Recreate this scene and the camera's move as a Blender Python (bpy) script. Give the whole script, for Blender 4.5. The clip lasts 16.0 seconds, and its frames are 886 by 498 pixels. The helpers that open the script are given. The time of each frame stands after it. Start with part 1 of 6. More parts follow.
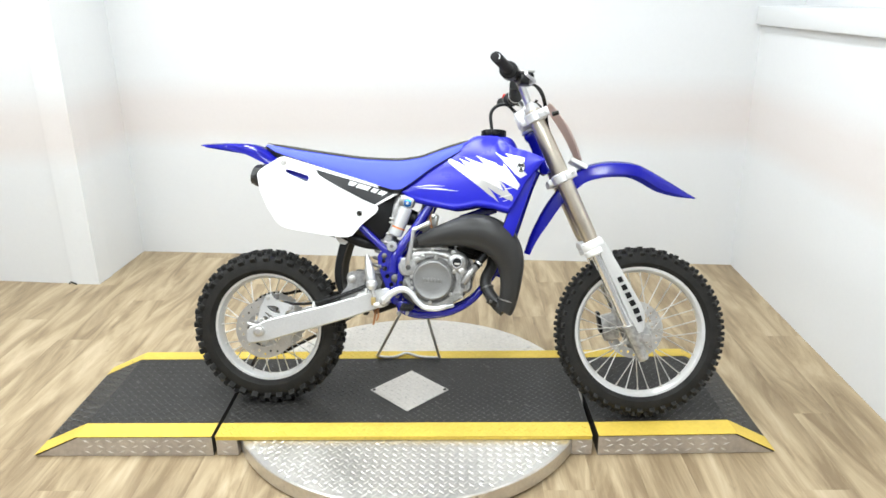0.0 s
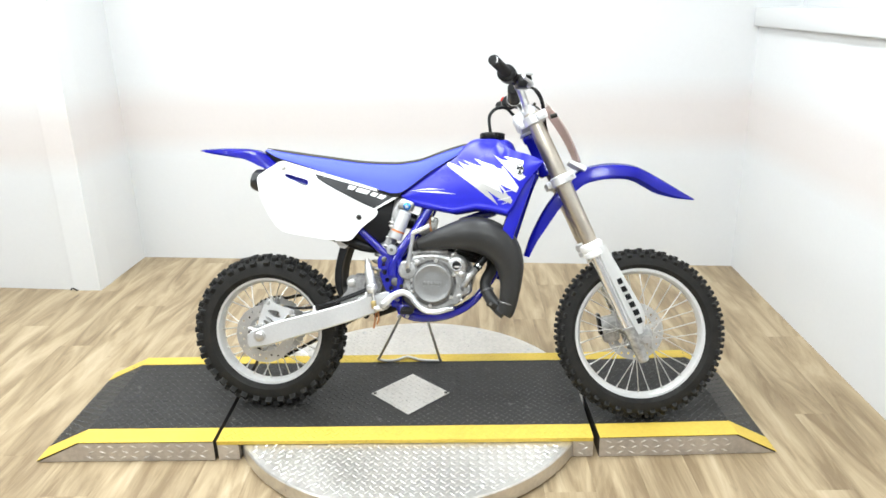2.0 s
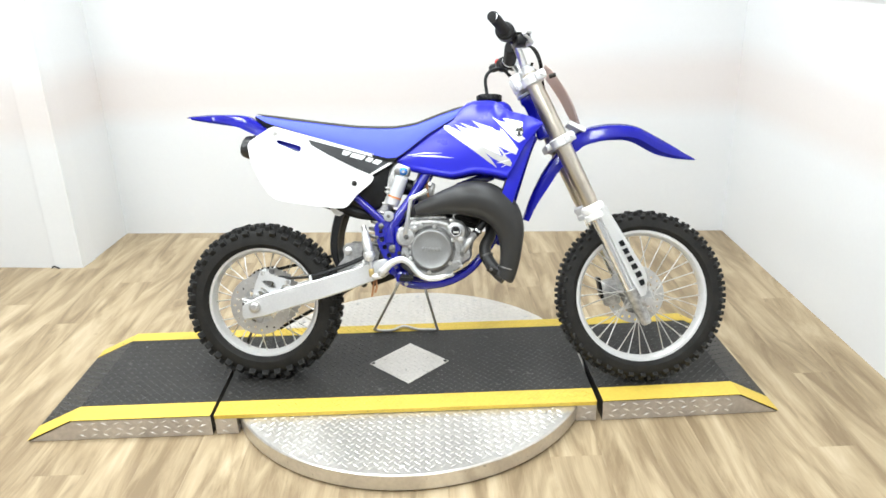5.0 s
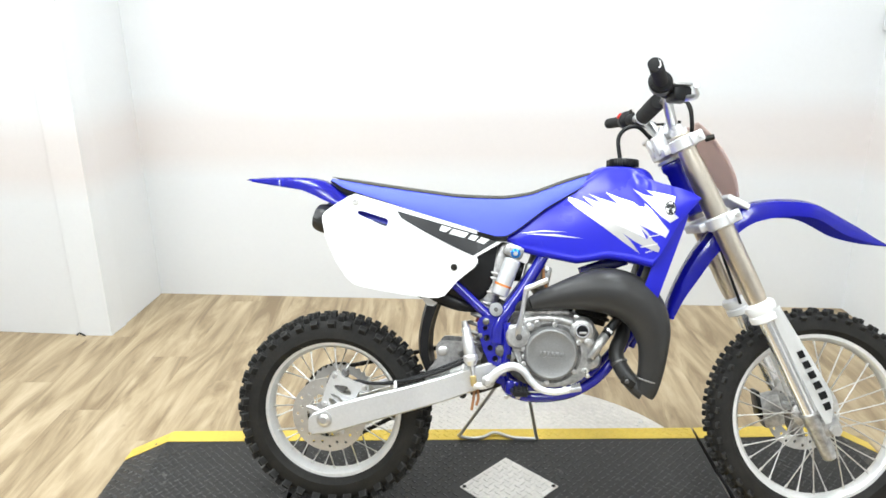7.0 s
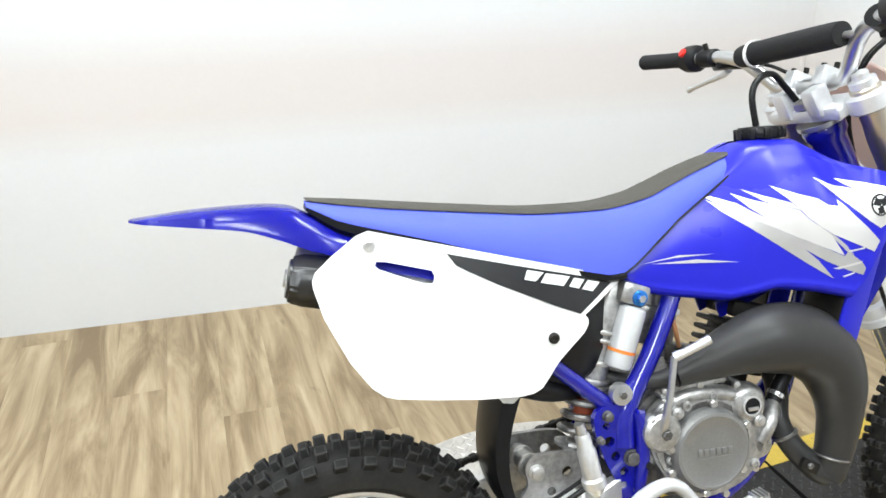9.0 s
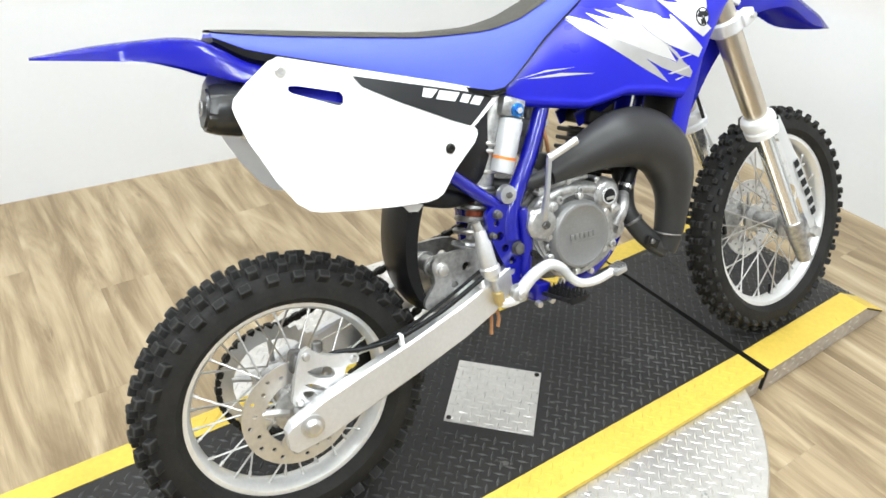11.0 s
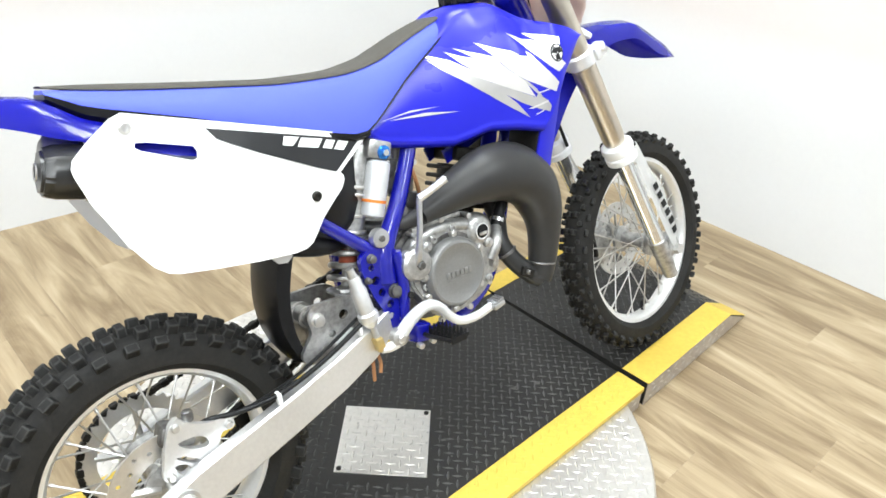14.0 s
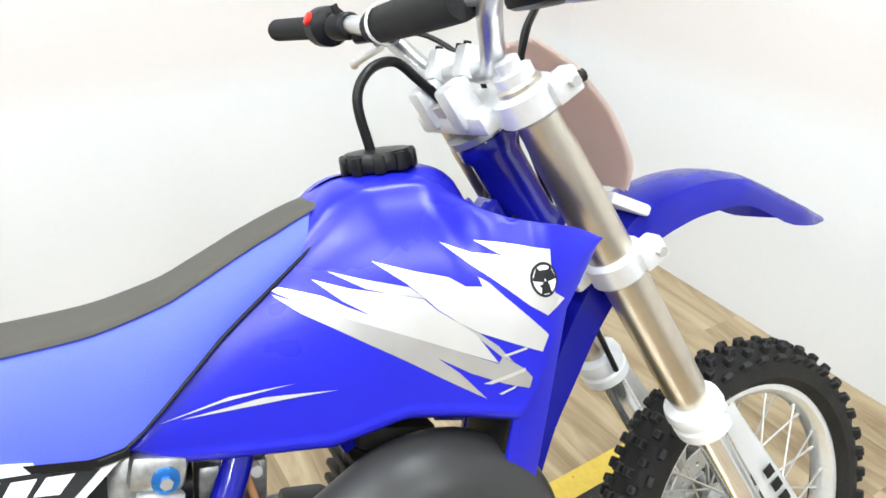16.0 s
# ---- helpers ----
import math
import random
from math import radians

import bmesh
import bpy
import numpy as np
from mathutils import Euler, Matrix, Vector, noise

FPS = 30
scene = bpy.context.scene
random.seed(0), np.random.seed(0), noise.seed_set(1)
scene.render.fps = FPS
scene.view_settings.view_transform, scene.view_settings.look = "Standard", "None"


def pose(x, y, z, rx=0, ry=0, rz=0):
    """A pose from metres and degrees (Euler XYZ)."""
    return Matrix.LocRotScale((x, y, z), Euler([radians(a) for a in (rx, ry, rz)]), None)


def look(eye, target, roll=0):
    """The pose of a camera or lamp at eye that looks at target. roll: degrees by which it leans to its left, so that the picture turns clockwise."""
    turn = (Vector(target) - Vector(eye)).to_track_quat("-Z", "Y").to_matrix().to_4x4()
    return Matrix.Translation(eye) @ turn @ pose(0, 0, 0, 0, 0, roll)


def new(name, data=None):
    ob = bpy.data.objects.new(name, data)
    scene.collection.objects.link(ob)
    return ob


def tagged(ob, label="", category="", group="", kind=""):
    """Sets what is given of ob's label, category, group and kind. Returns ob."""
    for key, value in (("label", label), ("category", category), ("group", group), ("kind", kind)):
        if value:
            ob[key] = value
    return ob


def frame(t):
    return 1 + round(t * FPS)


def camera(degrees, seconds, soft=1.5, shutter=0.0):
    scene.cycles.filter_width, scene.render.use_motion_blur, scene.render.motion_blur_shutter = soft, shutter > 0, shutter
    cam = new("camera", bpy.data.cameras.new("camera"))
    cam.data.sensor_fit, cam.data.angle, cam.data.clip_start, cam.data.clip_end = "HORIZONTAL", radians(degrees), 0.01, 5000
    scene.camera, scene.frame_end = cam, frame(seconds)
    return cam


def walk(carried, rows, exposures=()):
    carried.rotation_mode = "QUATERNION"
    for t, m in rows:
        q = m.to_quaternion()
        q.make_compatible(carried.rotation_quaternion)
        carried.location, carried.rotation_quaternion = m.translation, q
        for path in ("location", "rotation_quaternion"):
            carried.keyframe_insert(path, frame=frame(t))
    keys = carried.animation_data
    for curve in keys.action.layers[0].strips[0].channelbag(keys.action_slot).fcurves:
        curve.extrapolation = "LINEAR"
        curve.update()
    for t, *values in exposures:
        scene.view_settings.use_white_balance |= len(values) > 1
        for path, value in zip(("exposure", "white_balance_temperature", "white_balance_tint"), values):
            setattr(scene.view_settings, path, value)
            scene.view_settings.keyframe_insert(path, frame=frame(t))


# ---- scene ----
cam = camera(62.8, 16.0, 1.6)
PATH = [
    (0, (0.174, -2.243, 1.395), (0.137, -0.358, 0.728), -0.8),
    (0.5, (0.177, -2.251, 1.397), (0.142, -0.363, 0.739), -0.8),
    (1, (0.176, -2.25, 1.393), (0.141, -0.361, 0.738), -1.0),
    (1.5, (0.17, -2.248, 1.395), (0.134, -0.36, 0.736), -1.1),
    (2, (0.18, -2.248, 1.394), (0.139, -0.359, 0.737), -1.3),
    (2.5, (0.197, -2.242, 1.404), (0.144, -0.358, 0.734), -1.5),
    (3, (0.18, -2.245, 1.394), (0.139, -0.36, 0.727), -1.4),
    (3.5, (0.233, -2.24, 1.396), (0.162, -0.362, 0.712), -1.8),
    (4, (0.179, -2.234, 1.39), (0.137, -0.372, 0.661), -2.0),
    (4.2, (0.171, -2.232, 1.382), (0.134, -0.369, 0.655), -2.0),
    (6.3, (-0.026, -1.979, 1.317), (0.085, -0.093, 0.661), -1.6),
    (6.5, (-0.04, -1.881, 1.327), (0.004, 0.024, 0.718), -2.5),
    (7, (-0.128, -1.717, 1.335), (-0.17, 0.184, 0.714), -1.1),
    (7.3, (-0.261, -1.581, 1.352), (-0.083, 0.306, 0.715), 1.2),
    (7.5, (-0.302, -1.501, 1.338), (-0.135, 0.399, 0.734), -2.6),
    (7.8, (-0.381, -1.382, 1.321), (-0.091, 0.484, 0.662), 0.0),
    (8, (-0.411, -1.249, 1.307), (-0.15, 0.61, 0.617), -0.0),
    (8.3, (-0.459, -1.087, 1.306), (-0.238, 0.815, 0.728), -0.6),
    (8.5, (-0.456, -1.0, 1.33), (-0.255, 0.855, 0.61), -1.3),
    (8.8, (-0.528, -0.894, 1.285), (-0.1, 0.914, 0.544), 0.4),
    (9, (-0.587, -0.805, 1.289), (0.0, 0.914, 0.453), -0.4),
    (9.2, (-0.653, -0.743, 1.28), (0.105, 0.871, 0.373), -1.0),
    (9.5, (-0.717, -0.749, 1.25), (0.077, 0.806, 0.274), 1.3),
    (9.7, (-0.741, -0.804, 1.248), (0.016, 0.755, 0.250), 1.9),
    (11.8, (-0.77, -0.901, 1.268), (0.313, 0.332, 0.126), 2.6),
    (12, (-0.764, -0.905, 1.269), (0.342, 0.316, 0.135), 2.8),
    (12.5, (-0.751, -0.912, 1.271), (0.385, 0.292, 0.148), 2.2),
    (13, (-0.747, -0.909, 1.272), (0.406, 0.306, 0.18), 2.4),
    (13.5, (-0.742, -0.902, 1.28), (0.408, 0.337, 0.211), 2.0),
    (14, (-0.724, -0.873, 1.278), (0.479, 0.329, 0.226), 3.3),
    (14.5, (-0.668, -0.818, 1.271), (0.573, 0.362, 0.239), 0.3),
    (14.8, (-0.534, -0.798, 1.264), (0.571, 0.529, 0.255), -1.4),
    (15, (-0.423, -0.774, 1.29), (0.638, 0.612, 0.314), -0.6),
    (15.3, (-0.303, -0.746, 1.281), (0.623, 0.717, 0.279), -3.2),
    (15.5, (-0.233, -0.68, 1.275), (0.642, 0.808, 0.264), -2.2),
    (15.7, (-0.145, -0.598, 1.256), (0.718, 0.927, 0.291), -0.4),
    (15.9, (-0.050, -0.518, 1.262), (0.843, 0.992, 0.301), 0.1),
    (16, (-0.001, -0.494, 1.258), (0.879, 0.989, 0.244), -0.5),
]
EXPOSURES = [(0.0, -0.04), (1.0, 0.01), (4.0, 0.10), (7.0, 0.05), (9.0, -0.08), (9.7, -0.05), (12.0, 0.07), (14.0, 0.13), (14.5, 0.15), (16.0, 0.12)]
walk(cam, [(t, look(eye, target, roll)) for t, eye, target, roll in PATH], EXPOSURES)

# ---- world and lamps ----
world = bpy.data.worlds.new("world")
scene.world = world
world.use_nodes = True
world.node_tree.nodes["Background"].inputs[0].default_value = (0.9, 0.95, 1.0, 1)
world.node_tree.nodes["Background"].inputs[1].default_value = 0.3
CEILING = 2.75
LAMP_POWER = 33.0


# ---- helpers ----
def link(nt, a, b):
    nt.links.new(a, b)


def material(name, base, rough=0.5, metal=0.0, vary=0.12, grain=30.0, bump=0.0, stain=3.0, coat=0.0, coat_rough=0.06, sheen=0.0, by_object=0.0, stretch=(1, 1, 1), wear=None, spec=0.5):
    """A surface with two scales of tone, a little roughness change and fine relief."""
    m = bpy.data.materials.new(name)
    m.use_nodes = True
    nt = m.node_tree
    b = nt.nodes["Principled BSDF"]
    b.inputs["Metallic"].default_value = metal
    b.inputs["Coat Weight"].default_value = coat
    b.inputs["Coat Roughness"].default_value = coat_rough
    b.inputs["Specular IOR Level"].default_value = spec
    b.inputs["Sheen Weight"].default_value = sheen
    co = nt.nodes.new("ShaderNodeTexCoord")
    mp = nt.nodes.new("ShaderNodeMapping")
    mp.inputs["Scale"].default_value = stretch
    link(nt, co.outputs["Object"], mp.inputs[0])
    fine, coarse = nt.nodes.new("ShaderNodeTexNoise"), nt.nodes.new("ShaderNodeTexNoise")
    for n, sc in ((fine, grain), (coarse, stain)):
        n.inputs["Scale"].default_value = sc
        n.inputs["Detail"].default_value = 4
        link(nt, mp.outputs[0], n.inputs["Vector"])
    add = nt.nodes.new("ShaderNodeMath")
    add.operation = "ADD"
    link(nt, fine.outputs[0], add.inputs[0])
    link(nt, coarse.outputs[0], add.inputs[1])
    val = add.outputs[0]
    if by_object:
        info = nt.nodes.new("ShaderNodeObjectInfo")
        mul = nt.nodes.new("ShaderNodeMath")
        mul.operation = "MULTIPLY_ADD"
        mul.inputs[1].default_value = by_object
        link(nt, info.outputs["Random"], mul.inputs[0])
        link(nt, val, mul.inputs[2])
        val = mul.outputs[0]
    rng = nt.nodes.new("ShaderNodeMapRange")
    rng.inputs[1].default_value, rng.inputs[2].default_value = 0.6, 1.4 + by_object
    link(nt, val, rng.inputs[0])
    mix = nt.nodes.new("ShaderNodeMix")
    mix.data_type = "RGBA"
    lo = [max(0, c * (1 - vary)) for c in base]
    hi = [min(1, c * (1 + vary)) for c in base]
    mix.inputs[6].default_value, mix.inputs[7].default_value = (*(wear or lo), 1), (*hi, 1)
    link(nt, rng.outputs[0], mix.inputs[0])
    link(nt, mix.outputs[2], b.inputs["Base Color"])
    b.inputs["Specular IOR Level"].default_value = 0.27
    rr = nt.nodes.new("ShaderNodeMapRange")
    rr.inputs[3].default_value, rr.inputs[4].default_value = max(0.02, rough * 0.82), min(1, rough * 1.18)
    link(nt, coarse.outputs[0], rr.inputs[0])
    link(nt, rr.outputs[0], b.inputs["Roughness"])
    if bump:
        bp = nt.nodes.new("ShaderNodeBump")
        bp.inputs["Strength"].default_value = bump
        bp.inputs["Distance"].default_value = 0.002
        link(nt, fine.outputs[0], bp.inputs["Height"])
        link(nt, bp.outputs[0], b.inputs["Normal"])
    return m


def finish(name, bm, mat, parent=None, label="", smooth=40):
    """Links a bmesh as one mesh object. smooth: faces meet softly below that angle."""
    bmesh.ops.recalc_face_normals(bm, faces=bm.faces)
    me = bpy.data.meshes.new(name)
    lim = radians(smooth)
    for f in bm.faces:
        f.smooth = smooth > 0
    for e in bm.edges:
        if len(e.link_faces) == 2 and e.calc_face_angle(0) > lim:
            e.smooth = False
    bm.to_mesh(me)
    bm.free()
    me.materials.append(mat)
    ob = new(name, me)
    if parent:
        ob.parent = parent
    return tagged(ob, label)


def part(name, bm, mat, parent, label="", smooth=40):
    return finish(name, bm, mat, parent, label, smooth)


def box(c, size, rot=None, bevel=0.0, bm=None, taper=1.0, segs=2):
    own = bm is None
    tmp = bmesh.new()
    bmesh.ops.create_cube(tmp, size=1)
    for v in tmp.verts:
        k = taper if v.co.z > 0 else 1
        v.co = Vector((v.co.x * size[0] * k, v.co.y * size[1] * k, v.co.z * size[2]))
    if bevel:
        bmesh.ops.bevel(tmp, geom=tmp.edges[:], offset=bevel, segments=segs, affect="EDGES", profile=0.5)
    m = Matrix.Translation(c) @ (rot.to_4x4() if rot else Matrix())
    bmesh.ops.transform(tmp, matrix=m, verts=tmp.verts)
    if own:
        return tmp
    merge(bm, tmp)
    return bm


def merge(bm, tmp):
    me = bpy.data.meshes.new("tmp")
    tmp.to_mesh(me)
    tmp.free()
    bm.from_mesh(me)
    bpy.data.meshes.remove(me)


def smooth_path(pts, n=6, closed=False):
    """Catmull-Rom through points of any dimension."""
    p = [np.array(q, float) for q in pts]
    if closed:
        p = [p[-1]] + p + [p[0], p[1]]
    else:
        p = [2 * p[0] - p[1]] + p + [2 * p[-1] - p[-2]]
    out = []
    for i in range(1, len(p) - 2):
        for k in range(n):
            t = k / n
            a, b, c, d = p[i - 1], p[i], p[i + 1], p[i + 2]
            out.append(0.5 * (2 * b + (c - a) * t + (2 * a - 5 * b + 4 * c - d) * t * t + (3 * b - a - 3 * c + d) * t ** 3))
    if not closed:
        out.append(p[-2])
    return out


def tube(pts, r, sides=12, smooth=5, bm=None, cap=True, closed=False, flat=1.0):
    """A swept round bar through points; r one radius or one a point."""
    rs = [r] * len(pts) if isinstance(r, (int, float)) else list(r)
    q = [(*p, a) for p, a in zip(pts, rs)]
    if smooth > 1 and len(q) > 2:
        q = smooth_path(q, smooth, closed)
    pos = [Vector(a[:3]) for a in q]
    rad = [float(a[3]) for a in q]
    own = bm or bmesh.new()
    n = len(pos)
    tan = []
    for i in range(n):
        a, b = (pos[(i - 1) % n], pos[(i + 1) % n]) if closed else (pos[max(i - 1, 0)], pos[min(i + 1, n - 1)])
        tan.append((b - a).normalized())
    side = tan[0].orthogonal().normalized()
    rings = []
    for i in range(n):
        side = (side - tan[i] * side.dot(tan[i])).normalized()
        up = tan[i].cross(side)
        rings.append([own.verts.new(pos[i] + (side * math.cos(a) + up * math.sin(a) * flat) * rad[i]) for a in (2 * math.pi * k / sides for k in range(sides))])
    for i in range(n if closed else n - 1):
        a, b = rings[i], rings[(i + 1) % n]
        for k in range(sides):
            own.faces.new((a[k], a[(k + 1) % sides], b[(k + 1) % sides], b[k]))
    if cap and not closed:
        own.faces.new(rings[0][::-1])
        own.faces.new(rings[-1])
    return own


def lathe(profile, origin, axis=(0, 1, 0), n=48, bm=None, closed=False, caps=True):
    """Turns (radius, along) pairs about an axis."""
    own = bm or bmesh.new()
    ax = Vector(axis).normalized()
    s = ax.orthogonal().normalized()
    if abs(ax.y) > 0.9:
        s = Vector((1, 0, 0))
    u = ax.cross(s)
    o = Vector(origin)
    rings = [[own.verts.new(o + ax * a + (s * math.cos(t) + u * math.sin(t)) * max(r, 1e-4)) for t in (2 * math.pi * k / n for k in range(n))] for r, a in profile]
    m = len(rings)
    for i in range(m if closed else m - 1):
        a, b = rings[i], rings[(i + 1) % m]
        for k in range(n):
            own.faces.new((a[k], a[(k + 1) % n], b[(k + 1) % n], b[k]))
    if caps and not closed:
        own.faces.new(rings[0][::-1])
        own.faces.new(rings[-1])
    return own


def rod(a, b, r, r2=None, sides=16, bevel=0.0, bm=None):
    """A straight bar between two points with softened ends."""
    a, b = Vector(a), Vector(b)
    r2 = r if r2 is None else r2
    h = (b - a).length
    e = min(bevel, h / 3)
    prof = [(r - e, 0), (r, e), (r2, h - e), (r2 - e, h)] if e else [(r, 0), (r2, h)]
    return lathe(prof, a, b - a, sides, bm)


def sheet(outline, thick, surf, holes=(), cuts=2, bm=None, inward=1.0):
    """A panel: an outline in the (u, w) plane laid on the surface v = surf(u, w), thick towards the middle."""
    own = bmesh.new()
    edges = []
    for loop in (outline, *holes):
        vs = [own.verts.new((p[0], 0, p[1])) for p in loop]
        edges += [own.edges.new((vs[i], vs[(i + 1) % len(vs)])) for i in range(len(vs))]
    bmesh.ops.triangle_fill(own, use_beauty=True, use_dissolve=False, edges=edges)
    for _ in range(cuts):
        bmesh.ops.subdivide_edges(own, edges=[e for e in own.edges if e.calc_length() > 0.02], cuts=1)
        bmesh.ops.triangulate(own, faces=own.faces[:])
    for v in own.verts:
        v.co.y = surf(v.co.x, v.co.z)
    if thick:
        base = own.faces[:]
        ret = bmesh.ops.extrude_face_region(own, geom=base, use_keep_orig=True)
        for v in ret["geom"]:
            if isinstance(v, bmesh.types.BMVert):
                v.co.y += thick * inward
    if bm:
        merge(bm, own)
        return bm
    return own


def lerp(x, table):
    """Piecewise linear reading of a table of (x, y)."""
    return float(np.interp(x, [a for a, _ in table], [b for _, b in table]))


def curve(x, table):
    """A reading of a table of (x, y) without corners and without overshoot."""
    xs, ys = [a for a, _ in table], [b for _, b in table]
    if x <= xs[0] or x >= xs[-1]:
        return ys[0] if x <= xs[0] else ys[-1]
    h = [b - a for a, b in zip(xs, xs[1:])]
    d = [(b - a) / c for a, b, c in zip(ys, ys[1:], h)]
    m = [d[0]] + [0.0 if a * b <= 0 else 2 * a * b / (a + b) for a, b in zip(d, d[1:])] + [d[-1]]
    i = max(k for k in range(len(h)) if xs[k] <= x)
    t = (x - xs[i]) / h[i]
    return (1 + 2 * t) * (1 - t) ** 2 * ys[i] + t * (1 - t) ** 2 * h[i] * m[i] + t * t * (3 - 2 * t) * ys[i + 1] + t * t * (t - 1) * h[i] * m[i + 1]


def mirror(bm):
    for v in bm.verts:
        v.co.y = -v.co.y
    bmesh.ops.reverse_faces(bm, faces=bm.faces)
    return bm


def thing(name, label, category, m=None, group="", kind=""):
    ob = new(name)
    ob.empty_display_size = 0.1
    if m is not None:
        ob.matrix_world = m
    return tagged(ob, label, category, group, kind)


# ---- materials ----
M_WALL = material("wall_paint", (0.72, 0.73, 0.735), 0.55, vary=0.015, grain=60, stain=1.2, bump=0.05)
# the wall colour turns slightly warmer between heights of 0.6 and 1.0 m
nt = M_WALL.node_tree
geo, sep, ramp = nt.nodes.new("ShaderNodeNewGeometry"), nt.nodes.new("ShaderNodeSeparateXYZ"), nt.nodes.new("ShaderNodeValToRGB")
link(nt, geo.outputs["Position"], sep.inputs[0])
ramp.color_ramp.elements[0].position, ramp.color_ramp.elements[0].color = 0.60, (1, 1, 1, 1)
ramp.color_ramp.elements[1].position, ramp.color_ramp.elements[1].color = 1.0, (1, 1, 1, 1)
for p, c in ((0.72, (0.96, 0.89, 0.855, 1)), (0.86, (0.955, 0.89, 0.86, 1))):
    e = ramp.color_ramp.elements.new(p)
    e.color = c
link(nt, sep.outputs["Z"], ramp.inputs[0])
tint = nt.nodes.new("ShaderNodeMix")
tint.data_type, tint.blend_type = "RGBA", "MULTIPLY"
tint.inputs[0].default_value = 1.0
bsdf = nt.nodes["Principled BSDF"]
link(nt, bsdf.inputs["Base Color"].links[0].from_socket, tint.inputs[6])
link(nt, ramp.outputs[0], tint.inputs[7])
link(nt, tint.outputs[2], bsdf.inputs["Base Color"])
# grey of the added unseen walls, chosen to cut fill and darken reflections
M_BEHIND = material("unseen_wall_grey", (0.30, 0.30, 0.31), 0.6, vary=0.05, grain=40, stain=1.5)
M_CEIL = material("ceiling_paint", (0.8, 0.8, 0.79), 0.7, vary=0.02, grain=40)
M_BLUE = material("blue_plastic", (0.011, 0.013, 0.49), 0.28, vary=0.05, grain=12, stain=5, coat=0.4, coat_rough=0.36)
M_GUARD = material("glossy_blue_plastic", (0.012, 0.014, 0.50), 0.25, vary=0.12, grain=12, stain=5, coat=1.0, coat_rough=0.09)
M_SEAT = material("blue_vinyl", (0.088, 0.122, 0.71), 0.6, vary=0.07, grain=900, stain=6, bump=0.35, sheen=0.1, spec=0.25)
M_SEATTOP = material("dark_gripper_vinyl", (0.075, 0.07, 0.06), 0.7, vary=0.15, grain=1200, stain=9, bump=0.5, spec=0.15)
M_WHITE = material("white_plastic", (0.82, 0.82, 0.81), 0.35, vary=0.02, grain=80, stain=6)
M_BLACK = material("black_plastic", (0.0075, 0.0075, 0.008), 0.36, vary=0.3, grain=60, stain=8, bump=0.05, spec=0.22)
M_RUBBER = material("tyre_rubber", (0.0085, 0.0083, 0.0080), 0.7, vary=0.35, grain=160, stain=24, bump=0.35, wear=(0.021, 0.0195, 0.017), spec=0.14)
M_KNOB = material("tread_rubber", (0.0075, 0.0073, 0.0070), 0.72, vary=0.35, grain=220, stain=30, bump=0.3, wear=(0.014, 0.0132, 0.012), spec=0.14, by_object=0.4)
M_KNOBEDGE = material("rubbed_rubber_edge", (0.034, 0.0335, 0.032), 0.75, vary=0.4, grain=300, stain=40, spec=0.14)
M_GRIP = material("grip_rubber", (0.018, 0.018, 0.0185), 0.8, vary=0.25, grain=300, stain=20, bump=0.2, spec=0.15)
M_ALU = material("brushed_aluminium", (0.66, 0.665, 0.67), 0.3, metal=0.92, vary=0.08, grain=200, stain=10, bump=0.05)
M_CLAMP = material("bead_blasted_aluminium", (0.76, 0.765, 0.775), 0.4, metal=0.5, vary=0.06, grain=220, stain=14, bump=0.06)
M_RIM = material("satin_rim_aluminium", (0.82, 0.82, 0.81), 0.33, metal=0.6, vary=0.07, grain=150, stain=12, bump=0.04)
M_CAST = material("cast_aluminium", (0.60, 0.60, 0.59), 0.4, metal=0.85, vary=0.14, grain=110, stain=26, bump=0.25, wear=(0.24, 0.235, 0.225))
M_SWING = material("satin_aluminium", (0.74, 0.74, 0.735), 0.42, metal=0.8, vary=0.07, grain=150, stain=6, bump=0.05)
M_LINK = material("grey_forged_aluminium", (0.50, 0.495, 0.485), 0.4, metal=0.85, vary=0.12, grain=120, stain=18, bump=0.12, wear=(0.20, 0.195, 0.19))
M_COVER = material("clutch_cover_metal", (0.29, 0.29, 0.285), 0.42, metal=0.7, vary=0.1, grain=260, stain=10, bump=0.08)
M_RES = material("pale_reservoir_metal", (0.62, 0.63, 0.64), 0.4, metal=0.3, vary=0.05, grain=120, stain=9)
M_CASE = material("dark_cast_metal", (0.24, 0.235, 0.23), 0.42, metal=0.8, vary=0.3, grain=70, stain=22, bump=0.22, wear=(0.04, 0.038, 0.035))
M_CHROME = material("chrome", (0.84, 0.845, 0.85), 0.18, metal=0.9, vary=0.04, grain=30)
M_GOLD = material("fork_tube_metal", (0.60, 0.545, 0.46), 0.33, metal=0.95, vary=0.08, grain=60, stain=9)
M_PIPE = material("black_pipe_paint", (0.025, 0.025, 0.025), 0.36, vary=0.3, grain=60, stain=14, bump=0.12, wear=(0.038, 0.037, 0.036), spec=0.55)
M_FRAME = material("blue_frame_paint", (0.0055, 0.007, 0.27), 0.22, vary=0.18, grain=30, coat=1.0, coat_rough=0.06, bump=0.12)
M_STEEL = material("steel", (0.64, 0.63, 0.61), 0.35, metal=0.9, vary=0.12, grain=120, stain=20)
M_DARK = material("dark_oily_metal_and_shade", (0.025, 0.023, 0.02), 0.5, metal=0.5, vary=0.35, grain=150, stain=30, spec=0.25)
M_DECAL = material("white_decal", (0.80, 0.81, 0.80), 0.3, vary=0.03, grain=30, coat=0.3)
